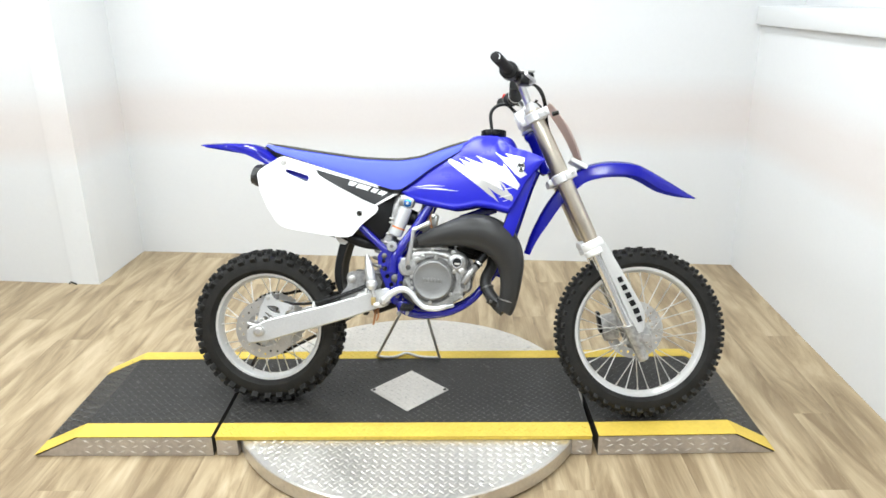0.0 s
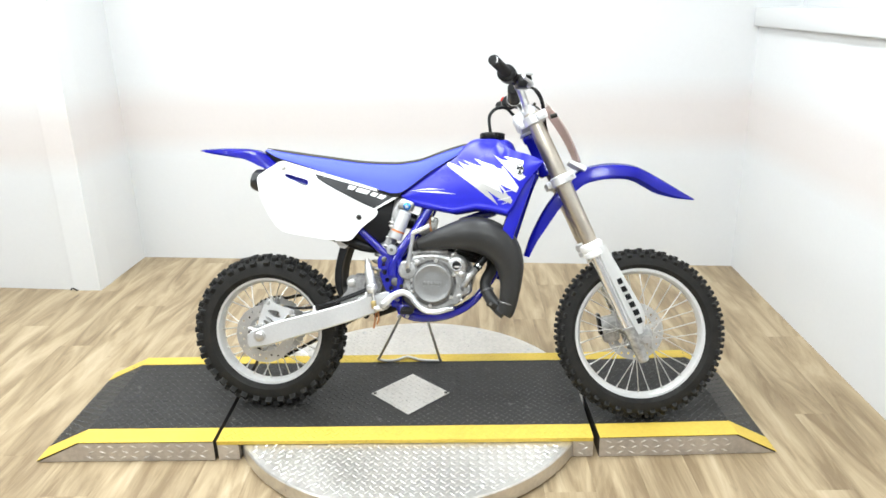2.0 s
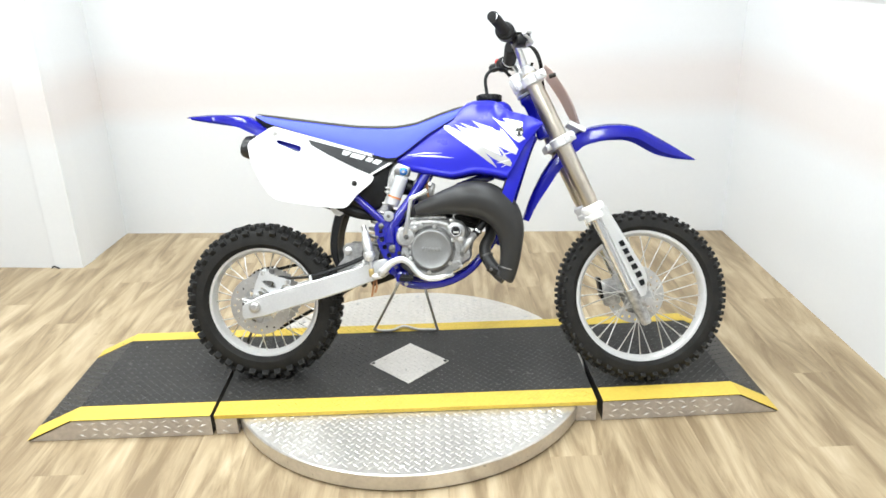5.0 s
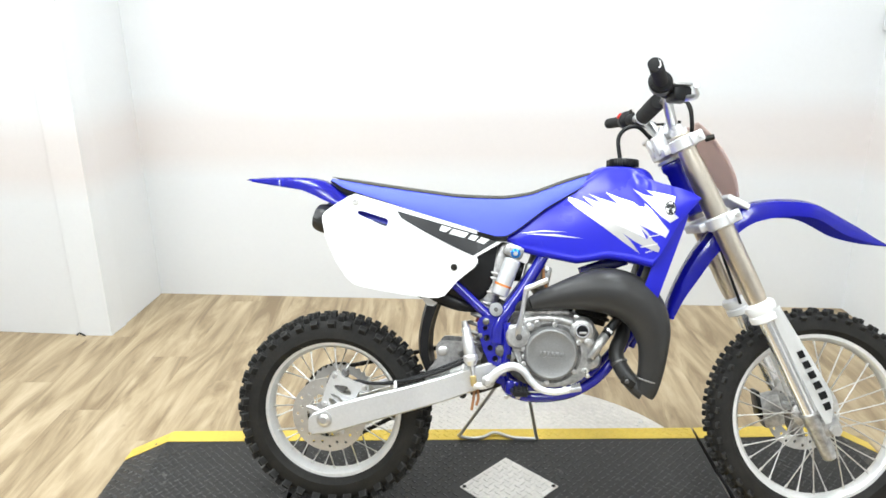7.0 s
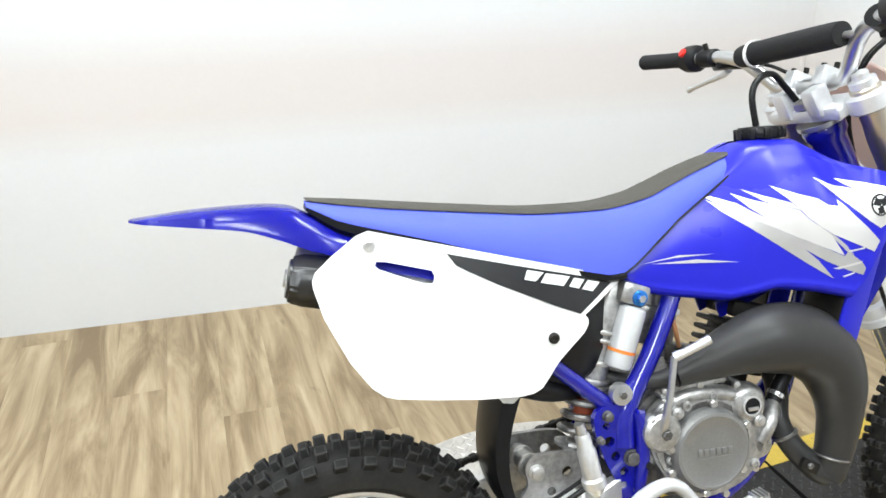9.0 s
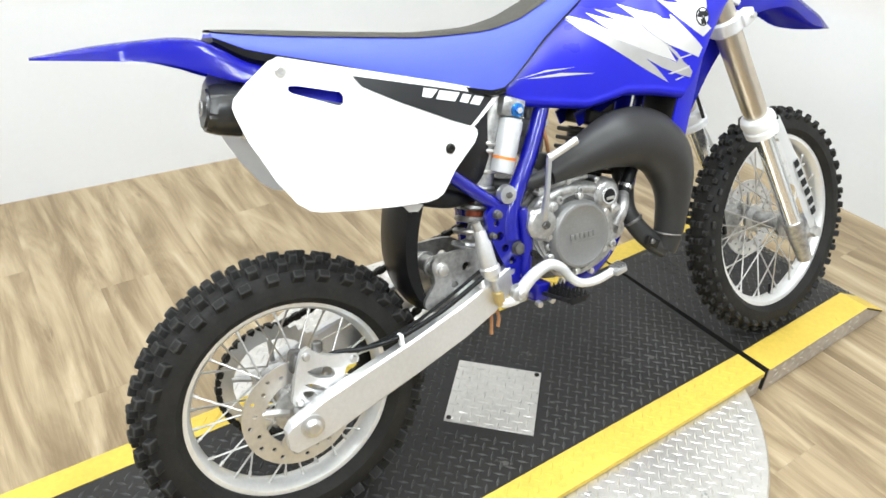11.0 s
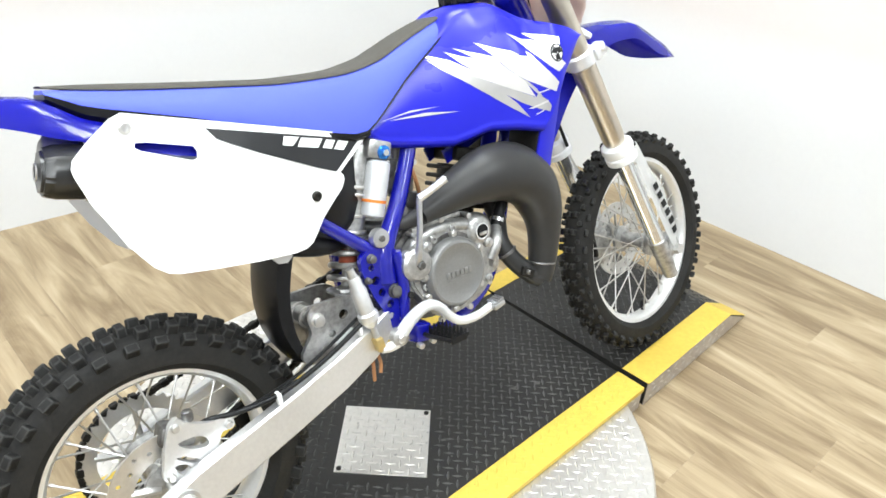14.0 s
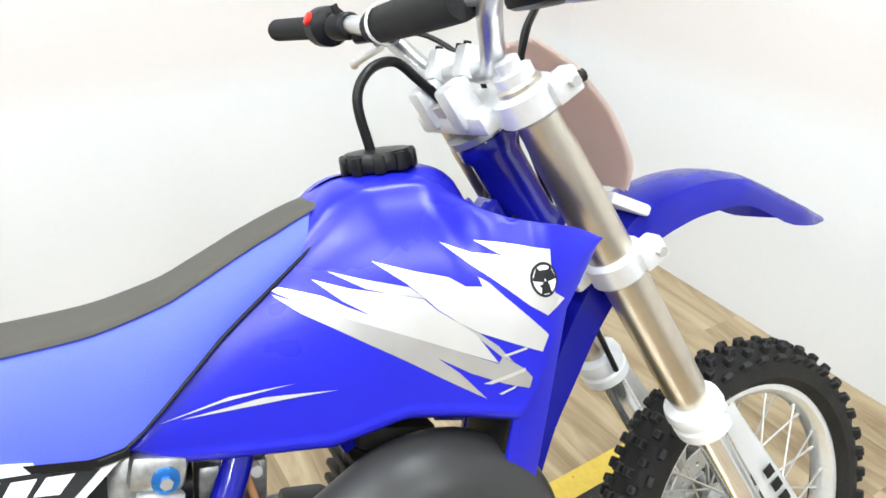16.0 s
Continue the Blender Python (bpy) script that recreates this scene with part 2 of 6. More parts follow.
M_SILVER = material("silver_decal", (0.62, 0.61, 0.59), 0.34, metal=0.75, vary=0.12, grain=30, coat=0.3)
M_FOIL = material("white_foil_decal", (0.84, 0.825, 0.80), 0.3, metal=0.65, vary=0.05, grain=30, coat=0.3)
M_CAP = material("satin_black_metal", (0.06, 0.06, 0.06), 0.3, metal=0.7, vary=0.2, grain=60, stain=9, bump=0.05)
M_CUP = material("grey_heat_stained_metal", (0.30, 0.295, 0.285), 0.42, metal=0.6, vary=0.2, grain=60, stain=12, bump=0.08)
M_GREYDEC = material("charcoal_decal", (0.02, 0.0205, 0.022), 0.35, vary=0.15, grain=30, spec=0.3)
M_PLATE = material("brown_number_plate", (0.80, 0.73, 0.71), 0.4, vary=0.06, grain=30, stain=8)
M_ORANGE = material("orange_label", (0.75, 0.22, 0.04), 0.4, vary=0.06)
M_HOSE = material("amber_hose", (0.42, 0.20, 0.09), 0.35, vary=0.2)
M_BRASS = material("gold_passivated_steel", (0.62, 0.47, 0.20), 0.35, metal=0.8, vary=0.15, grain=80, stain=12)
M_RED = material("red_button", (0.7, 0.03, 0.02), 0.4, vary=0.08)
M_MAT = material("black_tread_coating", (0.0190, 0.0180, 0.0170), 0.38, vary=0.3, grain=140, stain=4, bump=0.2, wear=(0.028, 0.0268, 0.025), spec=0.55)
M_MATTREAD = material("worn_black_tread", (0.064, 0.0625, 0.060), 0.34, vary=0.4, grain=60, stain=3, wear=(0.021, 0.0203, 0.0195), spec=0.45)
M_YELLOW = material("yellow_safety_paint", (0.65, 0.465, 0.08), 0.5, vary=0.12, grain=90, stain=5, bump=0.1)
M_TREAD = material("bare_tread_plate", (0.69, 0.665, 0.625), 0.33, metal=0.85, vary=0.14, grain=80, stain=4, bump=0.1)
M_CHEEK = material("dull_side_plate", (0.54, 0.50, 0.46), 0.42, metal=0.6, vary=0.2, grain=70, stain=7, bump=0.1)
M_GAP = material("plank_joint", (0.36, 0.28, 0.175), 0.8, vary=0.2)


def oak():
    """Pale oak planks: streaks along the plank, cloudy tone, dark knots, each plank its own cut."""
    m = bpy.data.materials.new("oak_plank")
    m.use_nodes = True
    nt = m.node_tree
    b = nt.nodes["Principled BSDF"]
    geo, info = nt.nodes.new("ShaderNodeNewGeometry"), nt.nodes.new("ShaderNodeObjectInfo")
    off = nt.nodes.new("ShaderNodeVectorMath")
    off.operation = "MULTIPLY_ADD"
    comb = nt.nodes.new("ShaderNodeCombineXYZ")
    for k in range(3):
        link(nt, info.outputs["Random"], comb.inputs[k])
    off.inputs[1].default_value = (7.3, 13.1, 3.7)
    link(nt, comb.outputs[0], off.inputs[0])
    link(nt, geo.outputs["Position"], off.inputs[2])

    def noise_at(scale, stretch, detail=5, rough=0.55, dist=0.0):
        mp = nt.nodes.new("ShaderNodeMapping")
        mp.inputs["Scale"].default_value = stretch
        link(nt, off.outputs[0], mp.inputs[0])
        n = nt.nodes.new("ShaderNodeTexNoise")
        n.inputs["Scale"].default_value = scale
        n.inputs["Detail"].default_value = detail
        n.inputs["Roughness"].default_value = rough
        n.inputs["Distortion"].default_value = dist
        link(nt, mp.outputs[0], n.inputs["Vector"])
        return n.outputs[0]

    def mixed(op, x, y, val=None):
        n = nt.nodes.new("ShaderNodeMath")
        n.operation = op
        link(nt, x, n.inputs[0])
        if val is None:
            link(nt, y, n.inputs[1])
        else:
            n.inputs[1].default_value = val
        return n.outputs[0]
    broad = noise_at(1.0, (8.5, 1.3, 1), 5, 0.58, 1.7)
    streak = noise_at(1.0, (30, 1.1, 1), 4, 0.55, 0.8)
    grain = noise_at(1.0, (420, 9, 1), 3)
    tone = mixed("ADD", mixed("MULTIPLY", broad, None, 0.74), mixed("MULTIPLY", streak, None, 0.17))
    tone = mixed("ADD", tone, mixed("MULTIPLY", grain, None, 0.10))
    tone = mixed("ADD", tone, mixed("MULTIPLY", info.outputs["Random"], None, 0.022))
    ramp = nt.nodes.new("ShaderNodeValToRGB")
    e = ramp.color_ramp.elements
    e[0].position, e[0].color = 0.40, (0.222, 0.160, 0.093, 1)
    e[1].position, e[1].color = 0.68, (0.498, 0.402, 0.270, 1)
    for p, c in ((0.48, (0.298, 0.223, 0.134, 1)), (0.57, (0.408, 0.317, 0.198, 1))):
        x = e.new(p)
        x.color = c
    link(nt, tone, ramp.inputs[0])
    knot = noise_at(1.0, (17, 5, 1), 3, 0.55, 0.6)
    kr = nt.nodes.new("ShaderNodeMapRange")
    kr.inputs[1].default_value, kr.inputs[2].default_value = 0.67, 0.77
    link(nt, knot, kr.inputs[0])
    mix = nt.nodes.new("ShaderNodeMix")
    mix.data_type = "RGBA"
    mix.inputs[7].default_value = (0.13, 0.088, 0.048, 1)
    link(nt, mixed("MULTIPLY", kr.outputs[0], None, 0.6), mix.inputs[0])
    link(nt, ramp.outputs[0], mix.inputs[6])
    link(nt, mix.outputs[2], b.inputs["Base Color"])
    b.inputs["Specular IOR Level"].default_value = 0.27
    rr = nt.nodes.new("ShaderNodeMapRange")
    rr.inputs[3].default_value, rr.inputs[4].default_value = 0.34, 0.5
    link(nt, streak, rr.inputs[0])
    link(nt, rr.outputs[0], b.inputs["Roughness"])
    bp = nt.nodes.new("ShaderNodeBump")
    bp.inputs["Strength"].default_value, bp.inputs["Distance"].default_value = 0.08, 0.001
    link(nt, streak, bp.inputs["Height"])
    link(nt, bp.outputs[0], b.inputs["Normal"])
    return m


M_WOOD = oak()


def chipped(m, under, scale, level):
    """Small chips through a coat, down to the colour under it."""
    nt = m.node_tree
    b = nt.nodes["Principled BSDF"]
    geo = nt.nodes.new("ShaderNodeNewGeometry")
    n = nt.nodes.new("ShaderNodeTexNoise")
    n.inputs["Scale"].default_value, n.inputs["Detail"].default_value = scale, 6
    link(nt, geo.outputs["Position"], n.inputs["Vector"])
    r = nt.nodes.new("ShaderNodeMapRange")
    r.inputs[1].default_value, r.inputs[2].default_value = level, level + 0.03
    link(nt, n.outputs[0], r.inputs[0])
    mix = nt.nodes.new("ShaderNodeMix")
    mix.data_type = "RGBA"
    mix.inputs[7].default_value = (*under, 1)
    link(nt, r.outputs[0], mix.inputs[0])
    link(nt, b.inputs["Base Color"].links[0].from_socket, mix.inputs[6])
    link(nt, mix.outputs[2], b.inputs["Base Color"])


chipped(M_YELLOW, (0.10, 0.08, 0.05), 26, 0.70)
chipped(M_MAT, (0.10, 0.097, 0.09), 34, 0.68)
chipped(M_TREAD, (0.42, 0.41, 0.39), 55, 0.68)
M_TUBE = bpy.data.materials.new("lit_tube")
M_TUBE.use_nodes = True
M_TUBE.node_tree.nodes["Principled BSDF"].inputs["Emission Color"].default_value = (0.95, 0.98, 1.0, 1)
M_TUBE.node_tree.nodes["Principled BSDF"].inputs["Emission Strength"].default_value = 14.0

# the number plate lets some light through
nt = M_PLATE.node_tree
through_it, both = nt.nodes.new("ShaderNodeBsdfTranslucent"), nt.nodes.new("ShaderNodeMixShader")
through_it.name = "plate_let_through"
through_it.inputs["Color"].default_value = (0.86, 0.73, 0.67, 1)
both.inputs[0].default_value = 0.5
out = nt.nodes["Material Output"]
link(nt, nt.nodes["Principled BSDF"].outputs[0], both.inputs[1])
link(nt, through_it.outputs[0], both.inputs[2])
link(nt, both.outputs[0], out.inputs["Surface"])
# ---- the room ----
def wall(name, a, b, z0, z1, thick, label, paint=None):
    """A wall from a to b on plan; its thickness lies to the left of that way."""
    a, b = Vector((*a, 0)), Vector((*b, 0))
    d = (b - a).normalized()
    nrm = Vector((-d.y, d.x, 0))
    bm = bmesh.new()
    pts = [a, b, b + nrm * thick, a + nrm * thick]
    lo = [bm.verts.new(p + Vector((0, 0, z0))) for p in pts]
    hi = [bm.verts.new(p + Vector((0, 0, z1))) for p in pts]
    bm.faces.new(lo)
    bm.faces.new(hi)
    for i in range(4):
        bm.faces.new((lo[i], lo[(i + 1) % 4], hi[(i + 1) % 4], hi[i]))
    return tagged(finish(name, bm, paint or M_WALL, None, "", 0), label, "wall", kind="structure")


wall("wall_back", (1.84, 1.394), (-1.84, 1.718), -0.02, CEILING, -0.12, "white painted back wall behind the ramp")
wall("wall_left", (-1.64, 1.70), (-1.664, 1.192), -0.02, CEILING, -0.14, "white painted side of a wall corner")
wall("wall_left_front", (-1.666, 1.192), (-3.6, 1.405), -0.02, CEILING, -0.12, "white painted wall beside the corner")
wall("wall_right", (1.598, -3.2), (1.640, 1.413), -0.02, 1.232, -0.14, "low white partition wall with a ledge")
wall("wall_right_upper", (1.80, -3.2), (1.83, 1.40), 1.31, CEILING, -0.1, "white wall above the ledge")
# two walls added out of view; their grey holds back bounce light
wall("wall_far_left", (-3.5, 1.40), (-3.5, -3.2), -0.02, CEILING, -0.1, "added grey wall, out of view", M_BEHIND)
wall("wall_behind", (-3.5, -3.2), (1.9, -3.2), -0.02, CEILING, -0.1, "added grey wall, out of view", M_BEHIND)
bm = box((0, 0, 0), (0.26, 4.60, 0.085), bevel=0.008)
led = finish("ledge", bm, M_WALL)
led.matrix_world = pose(1.718, -0.9, 1.2725, 0, 0, -0.52)
tagged(led, "white ledge on top of the partition wall", "ledge", kind="structure")
bm = box((-0.8, -0.8, CEILING + 0.05), (5.6, 5.2, 0.1))
tagged(finish("ceiling", bm, M_CEIL, None, "", 0), "plain white ceiling", "ceiling", kind="structure")

# ceiling lamps: long tube fittings
for i, (x, y) in enumerate(((-2.3, -1.9), (-2.3, 0.1), (-0.9, -1.9), (-0.9, 0.1), (0.5, -1.9), (0.5, 0.1))):
    t = thing("ceiling_light", "long white fluorescent ceiling light", "ceiling light", pose(x, y, CEILING - 0.01), "ceiling lights")
    part("housing", box((0, 0, -0.02), (0.16, 1.5, 0.04), bevel=0.006), M_CEIL, t)
    for s in (-0.04, 0.04):
        part("tube", rod((s, -0.72, -0.058), (s, 0.72, -0.058), 0.014, sides=10), M_TUBE, t)
    la = bpy.data.lights.new("lamp", "AREA")
    la.shape, la.size, la.size_y, la.energy, la.color = "RECTANGLE", 0.3, 1.5, LAMP_POWER, (0.89, 0.965, 1.0)
    lo = new("lamp", la)
    lo.matrix_world = pose(x, y, CEILING - 0.1)

# ---- ramp platform ----
HP = 0.072
XE, XT, XJ = 1.045, 1.19, 0.604
YF, YB = -0.280, 0.298
YELF, YELB = 0.078, 0.058


def treads(area, z, pitch=0.0205, length=0.026, wide=0.0065, tall=0.0018, slope=None):
    """Raised lozenges of tread plate, turned alternately, where area(x, y) holds."""
    bm = bmesh.new()
    n = int(1.3 / pitch)
    for i in range(-n, n + 1):
        for j in range(-n, n + 1):
            x, y = (i + j) * pitch * 0.7071, (j - i) * pitch * 0.7071
            if not area(x, y):
                continue
            a = radians(45 if (i + j) % 2 else -45)
            dx, dy = math.cos(a), math.sin(a)
            zz = z if slope is None else slope(x)
            q = [(dx * length / 2, dy * length / 2), (-dy * wide / 2, dx * wide / 2), (-dx * length / 2, -dy * length / 2), (dy * wide / 2, -dx * wide / 2)]
            base = [bm.verts.new((x + a0, y + b0, zz)) for a0, b0 in q]
            t0 = bm.verts.new((x + dx * length * 0.28, y + dy * length * 0.28, zz + tall))
            t1 = bm.verts.new((x - dx * length * 0.28, y - dy * length * 0.28, zz + tall))
            bm.faces.new((base[0], base[1], t0))
            bm.faces.new((base[1], base[2], t1))
            bm.faces.new((base[1], t1, t0))
            bm.faces.new((base[2], base[3], t1))
            bm.faces.new((base[3], base[0], t0))
            bm.faces.new((base[3], t0, t1))
    return bm


def side_treads(x0, x1, y, z0, z1, outward):
    """Lozenges on an upright face that looks along y."""
    bm = bmesh.new()
    nx, nz = max(1, int((x1 - x0) / 0.036)), max(1, int((z1 - z0) / 0.0175))
    for i in range(nx):
        for j in range(nz):
            x, z = x0 + (i + 0.5 + 0.25 * (j % 2)) * (x1 - x0) / (nx + 0.25), z0 + (j + 0.5) * (z1 - z0) / nz
            a = radians(24 if (i + j) % 2 else -24)
            dx, dz = math.cos(a), math.sin(a)
            q = [(0.0125 * dx, 0.0125 * dz), (-0.0034 * dz, 0.0034 * dx), (-0.0125 * dx, -0.0125 * dz), (0.0034 * dz, -0.0034 * dx)]
            base = [bm.verts.new((x + a0, y, z + b0)) for a0, b0 in q]
            top = bm.verts.new((x, y + 0.0026 * outward, z))
            for k in range(4):
                bm.faces.new((base[k], base[(k + 1) % 4], top))
    return bm


def prism(outline, y0, y1, bevel=0.0):
    """An (x, z) outline drawn out from y0 to y1."""
    bm = bmesh.new()
    a = [bm.verts.new((x, y0, z)) for x, z in outline]
    b = [bm.verts.new((x, y1, z)) for x, z in outline]
    bm.faces.new(a)
    bm.faces.new(b[::-1])
    n = len(a)
    for i in range(n):
        bm.faces.new((a[i], a[(i + 1) % n], b[(i + 1) % n], b[i]))
    if bevel:
        bmesh.ops.bevel(bm, geom=bm.edges[:], offset=bevel, segments=1, affect="EDGES")
    return bm


turntable = thing("turntable", "round bare tread-plate turntable lying on the wooden floor", "turntable", pose(0.01, 0.02, 0))
ZD = 0.058
part("disc", lathe([(0.585, 0.001), (0.598, 0.004), (0.602, 0.008), (0.602, ZD - 0.004), (0.598, ZD), (0.05, ZD)], (0, 0, 0), (0, 0, 1), 96), M_TREAD, turntable)
tagged(part("tread", treads(lambda x, y: x * x + y * y < 0.585 ** 2, ZD, wide=0.006), M_TREAD, turntable, smooth=0), kind="stuff")
for k in range(14):
    a = 2 * math.pi * k / 14 + 0.2
    part("bolt", lathe([(0.009, 0), (0.008, 0.003), (0.004, 0.0045)], (0.56 * math.cos(a), 0.56 * math.sin(a), ZD), (0, 0, 1), 10), M_STEEL, turntable)

platform = thing("ramp_section", "black tread-plate platform with yellow edges on the turntable", "ramp", pose(0, 0, 0))
XM = XJ - 0.006
part("deck", prism([(-XM, ZD + 0.002), (XM, ZD + 0.002), (XM, HP), (-XM, HP)], YF + 0.003, YB - 0.003, 0.0015), M_MAT, platform)
for y in (YF + 0.0015, YB - 0.0015):
    part("edge_lip", box((0, y, (ZD + HP) / 2 + 0.0012), (2 * XM - 0.002, 0.003, HP - ZD - 0.002)), M_YELLOW, platform, "yellow painted edge")
part("edge_block", prism([(-XM, 0.002), (-0.53, 0.002), (-0.53, ZD + 0.001), (-XM, ZD + 0.001)], YF + 0.004, YB - 0.004), M_CHEEK, platform)
part("edge_block", prism([(0.535, 0.002), (XM, 0.002), (XM, ZD + 0.001), (0.535, ZD + 0.001)], YF + 0.004, YB - 0.004), M_CHEEK, platform)
for x0, x1 in ((-XM, -0.53), (0.535, XM)):
    tagged(part("side_tread", side_treads(x0, x1, YF + 0.004, 0.004, ZD, -1), M_TREAD, platform, smooth=0), kind="stuff")
part("yellow_stripe", box((0, YF + YELF / 2, HP + 0.0006), (2 * XM, YELF, 0.0014)), M_YELLOW, platform, "yellow painted edge stripe")
part("yellow_stripe", box((0, YB - YELB / 2, HP + 0.0006), (2 * XM, YELB, 0.0014)), M_YELLOW, platform, "yellow painted edge stripe")
DIA = 0.138
tagged(part("tread", treads(lambda x, y: abs(x) < XM - 0.012 and YF + YELF + 0.01 < y < YB - YELB - 0.01 and abs(x - 0.005) + abs(y) > DIA + 0.014, HP), M_MATTREAD, platform, smooth=0), kind="stuff")
tagged(part("stripe_tread", treads(lambda x, y: abs(x) < XM - 0.012 and (YF + 0.008 < y < YF + YELF - 0.008 or YB - YELB + 0.008 < y < YB - 0.008), HP + 0.0013), M_YELLOW, platform, smooth=0), kind="stuff")
bm = box((0, 0, 0), (DIA * 1.4142, DIA * 1.4142, 0.003), Matrix.Rotation(radians(45), 3, "Z"), 0.0006, None, 1.0, 1)
bmesh.ops.translate(bm, verts=bm.verts, vec=(0.005, 0.003, HP + 0.0016))
inset = part("inset_plate", bm, M_TREAD, platform, "bare square tread plate set diagonally")
tagged(part("inset_tread", treads(lambda x, y: abs(x - 0.005) + abs(y) < DIA - 0.012, HP + 0.003, wide=0.006), M_TREAD, inset, smooth=0), kind="stuff")
for sx in (-1, 1):
    part("screw", lathe([(0.006, 0), (0.0055, 0.002), (0.003, 0.003)], (0.005 + sx * (DIA - 0.014), 0.003, HP + 0.003), (0, 0, 1), 10), M_DARK, inset)


def end_ramp(sx, XT):
    """One of the two end ramps; sx is the side it points to."""
    r = thing("end_ramp", "black tread-plate end ramp with yellow edges", "ramp", pose(0, 0, 0), "end ramps")
    X0 = XJ + 0.006
    out = [(sx * X0, 0.002), (sx * (XT - 0.004), 0.002), (sx * XT, 0.006), (sx * XE, HP), (sx * X0, HP)]
    part("deck", prism(out, YF + 0.004, YB - 0.004), M_MAT, r, smooth=0)
    for y0, wd, o in ((YF, YELF, -1), (YB - YELB, YELB, 1)):
        st = [(sx * X0, HP), (sx * XE, HP), (sx * XT, 0.006), (sx * XT, 0.0075), (sx * XE, HP + 0.0014), (sx * X0, HP + 0.0014)]
        part("yellow_stripe", prism(st, y0, y0 + wd), M_YELLOW, r, "yellow painted edge stripe", smooth=0)
        ye = YF + 0.004 if o < 0 else YB - 0.004
        cheek = [(sx * X0, 0.002), (sx * (XT - 0.006), 0.002), (sx * (XE - 0.004), HP - 0.004), (sx * X0, HP - 0.004)]
        part("cheek", prism(cheek, ye, ye + o * 0.0022), M_CHEEK, r, "bare tread-plate side", smooth=0)
        lo, hi = sorted((sx * (X0 + 0.01), sx * (XE - 0.01)))
        tagged(part("side_tread", side_treads(lo, hi, ye + o * 0.0022, 0.006, HP - 0.006, o), M_TREAD, r, smooth=0), kind="stuff")
    fall = lambda x: HP if abs(x) < XE else HP - (abs(x) - XE) * (HP - 0.006) / (XT - XE)
    tagged(part("tread", treads(lambda x, y: X0 + 0.01 < sx * x < XT - 0.015 and YF + YELF + 0.01 < y < YB - YELB - 0.01, HP, slope=fall), M_MATTREAD, r, smooth=0), kind="stuff")
    return r


end_ramp(-1, XT)
# this one stands a little askew
end_ramp(1, XT - 0.016).matrix_world = Matrix.Translation((0.610, -0.1, 0)) @ pose(0, 0, 0, 0, 0, 1.3) @ Matrix.Translation((-0.606, 0.1, 0))
# ---- the motorcycle: u forward, v to its left, w up, from under the rear axle ----
BIKE = pose(-0.4647, -0.0696, 0.0745, 0, 0, -4.8) @ pose(0, 0, 0, -17.68)
bike = thing("dirt_bike", "blue and white motocross bike leaning on a wire stand", "motorcycle", BIKE)
RW, FW = (-0.008, 0.0, 0.262), (1.233, 0.0, 0.277)


def tyre(c, r_out, r_rim, half, knob, count, rows, parent):
    """Carcass and knobs in one moulding."""
    rc = r_out - knob
    prof = []
    for k in range(15):
        a = math.pi * (-0.5 + k / 14) * 1.12
        prof.append((r_rim + (rc - r_rim) * (0.16 + 0.84 * max(0.0, math.cos(a)) ** 0.62), half * 0.93 * math.sin(max(-math.pi / 2, min(math.pi / 2, a)))))
    prof = [(r_rim - 0.004, -half * 0.62)] + prof + [(r_rim - 0.004, half * 0.62)]
    bm = lathe(prof, c, (0, 1, 0), 72, closed=True)
    shared = {}
    for i in range(count):
        for j, (pos, wid, lng, tilt, lift) in enumerate(rows[i % len(rows)]):
            a = 2 * math.pi * (i + 0.06 * math.sin(i * 7.3 + j)) / count
            b = pos / half
            rr = r_rim + (rc - r_rim) * (0.16 + 0.84 * max(0.0, 1 - b * b) ** 0.31)
            lean = Matrix.Rotation(-tilt, 3, "X")
            out = Matrix.Rotation(a, 3, "Y") @ Vector((0, 0, 1))
            m = Matrix.Rotation(a, 3, "Y") @ lean
            ctr = Vector(c) + out * (rr + lift) + Vector((0, pos, 0))
            key = (round(wid, 4), round(lng, 4))
            if key not in shared:
                ob = part("tread_knob", box((0, 0, 0), (lng, wid, knob * 2.1), None, 0.0026, None, 0.84, 2), M_KNOB, parent, "", 25)
                ob.data.materials.append(M_KNOBEDGE)
                large = max(p.area for p in ob.data.polygons)
                for p in ob.data.polygons:
                    p.material_index = int(p.area < 0.25 * large)
                shared[key] = ob.data
            else:
                ob = new("tread_knob", shared[key])
                ob.parent = parent
            ob.matrix_basis = Matrix.Translation(ctr) @ m.to_4x4()
    return part("tyre", bm, M_RUBBER, parent, "knobbly black off-road tyre", 35)


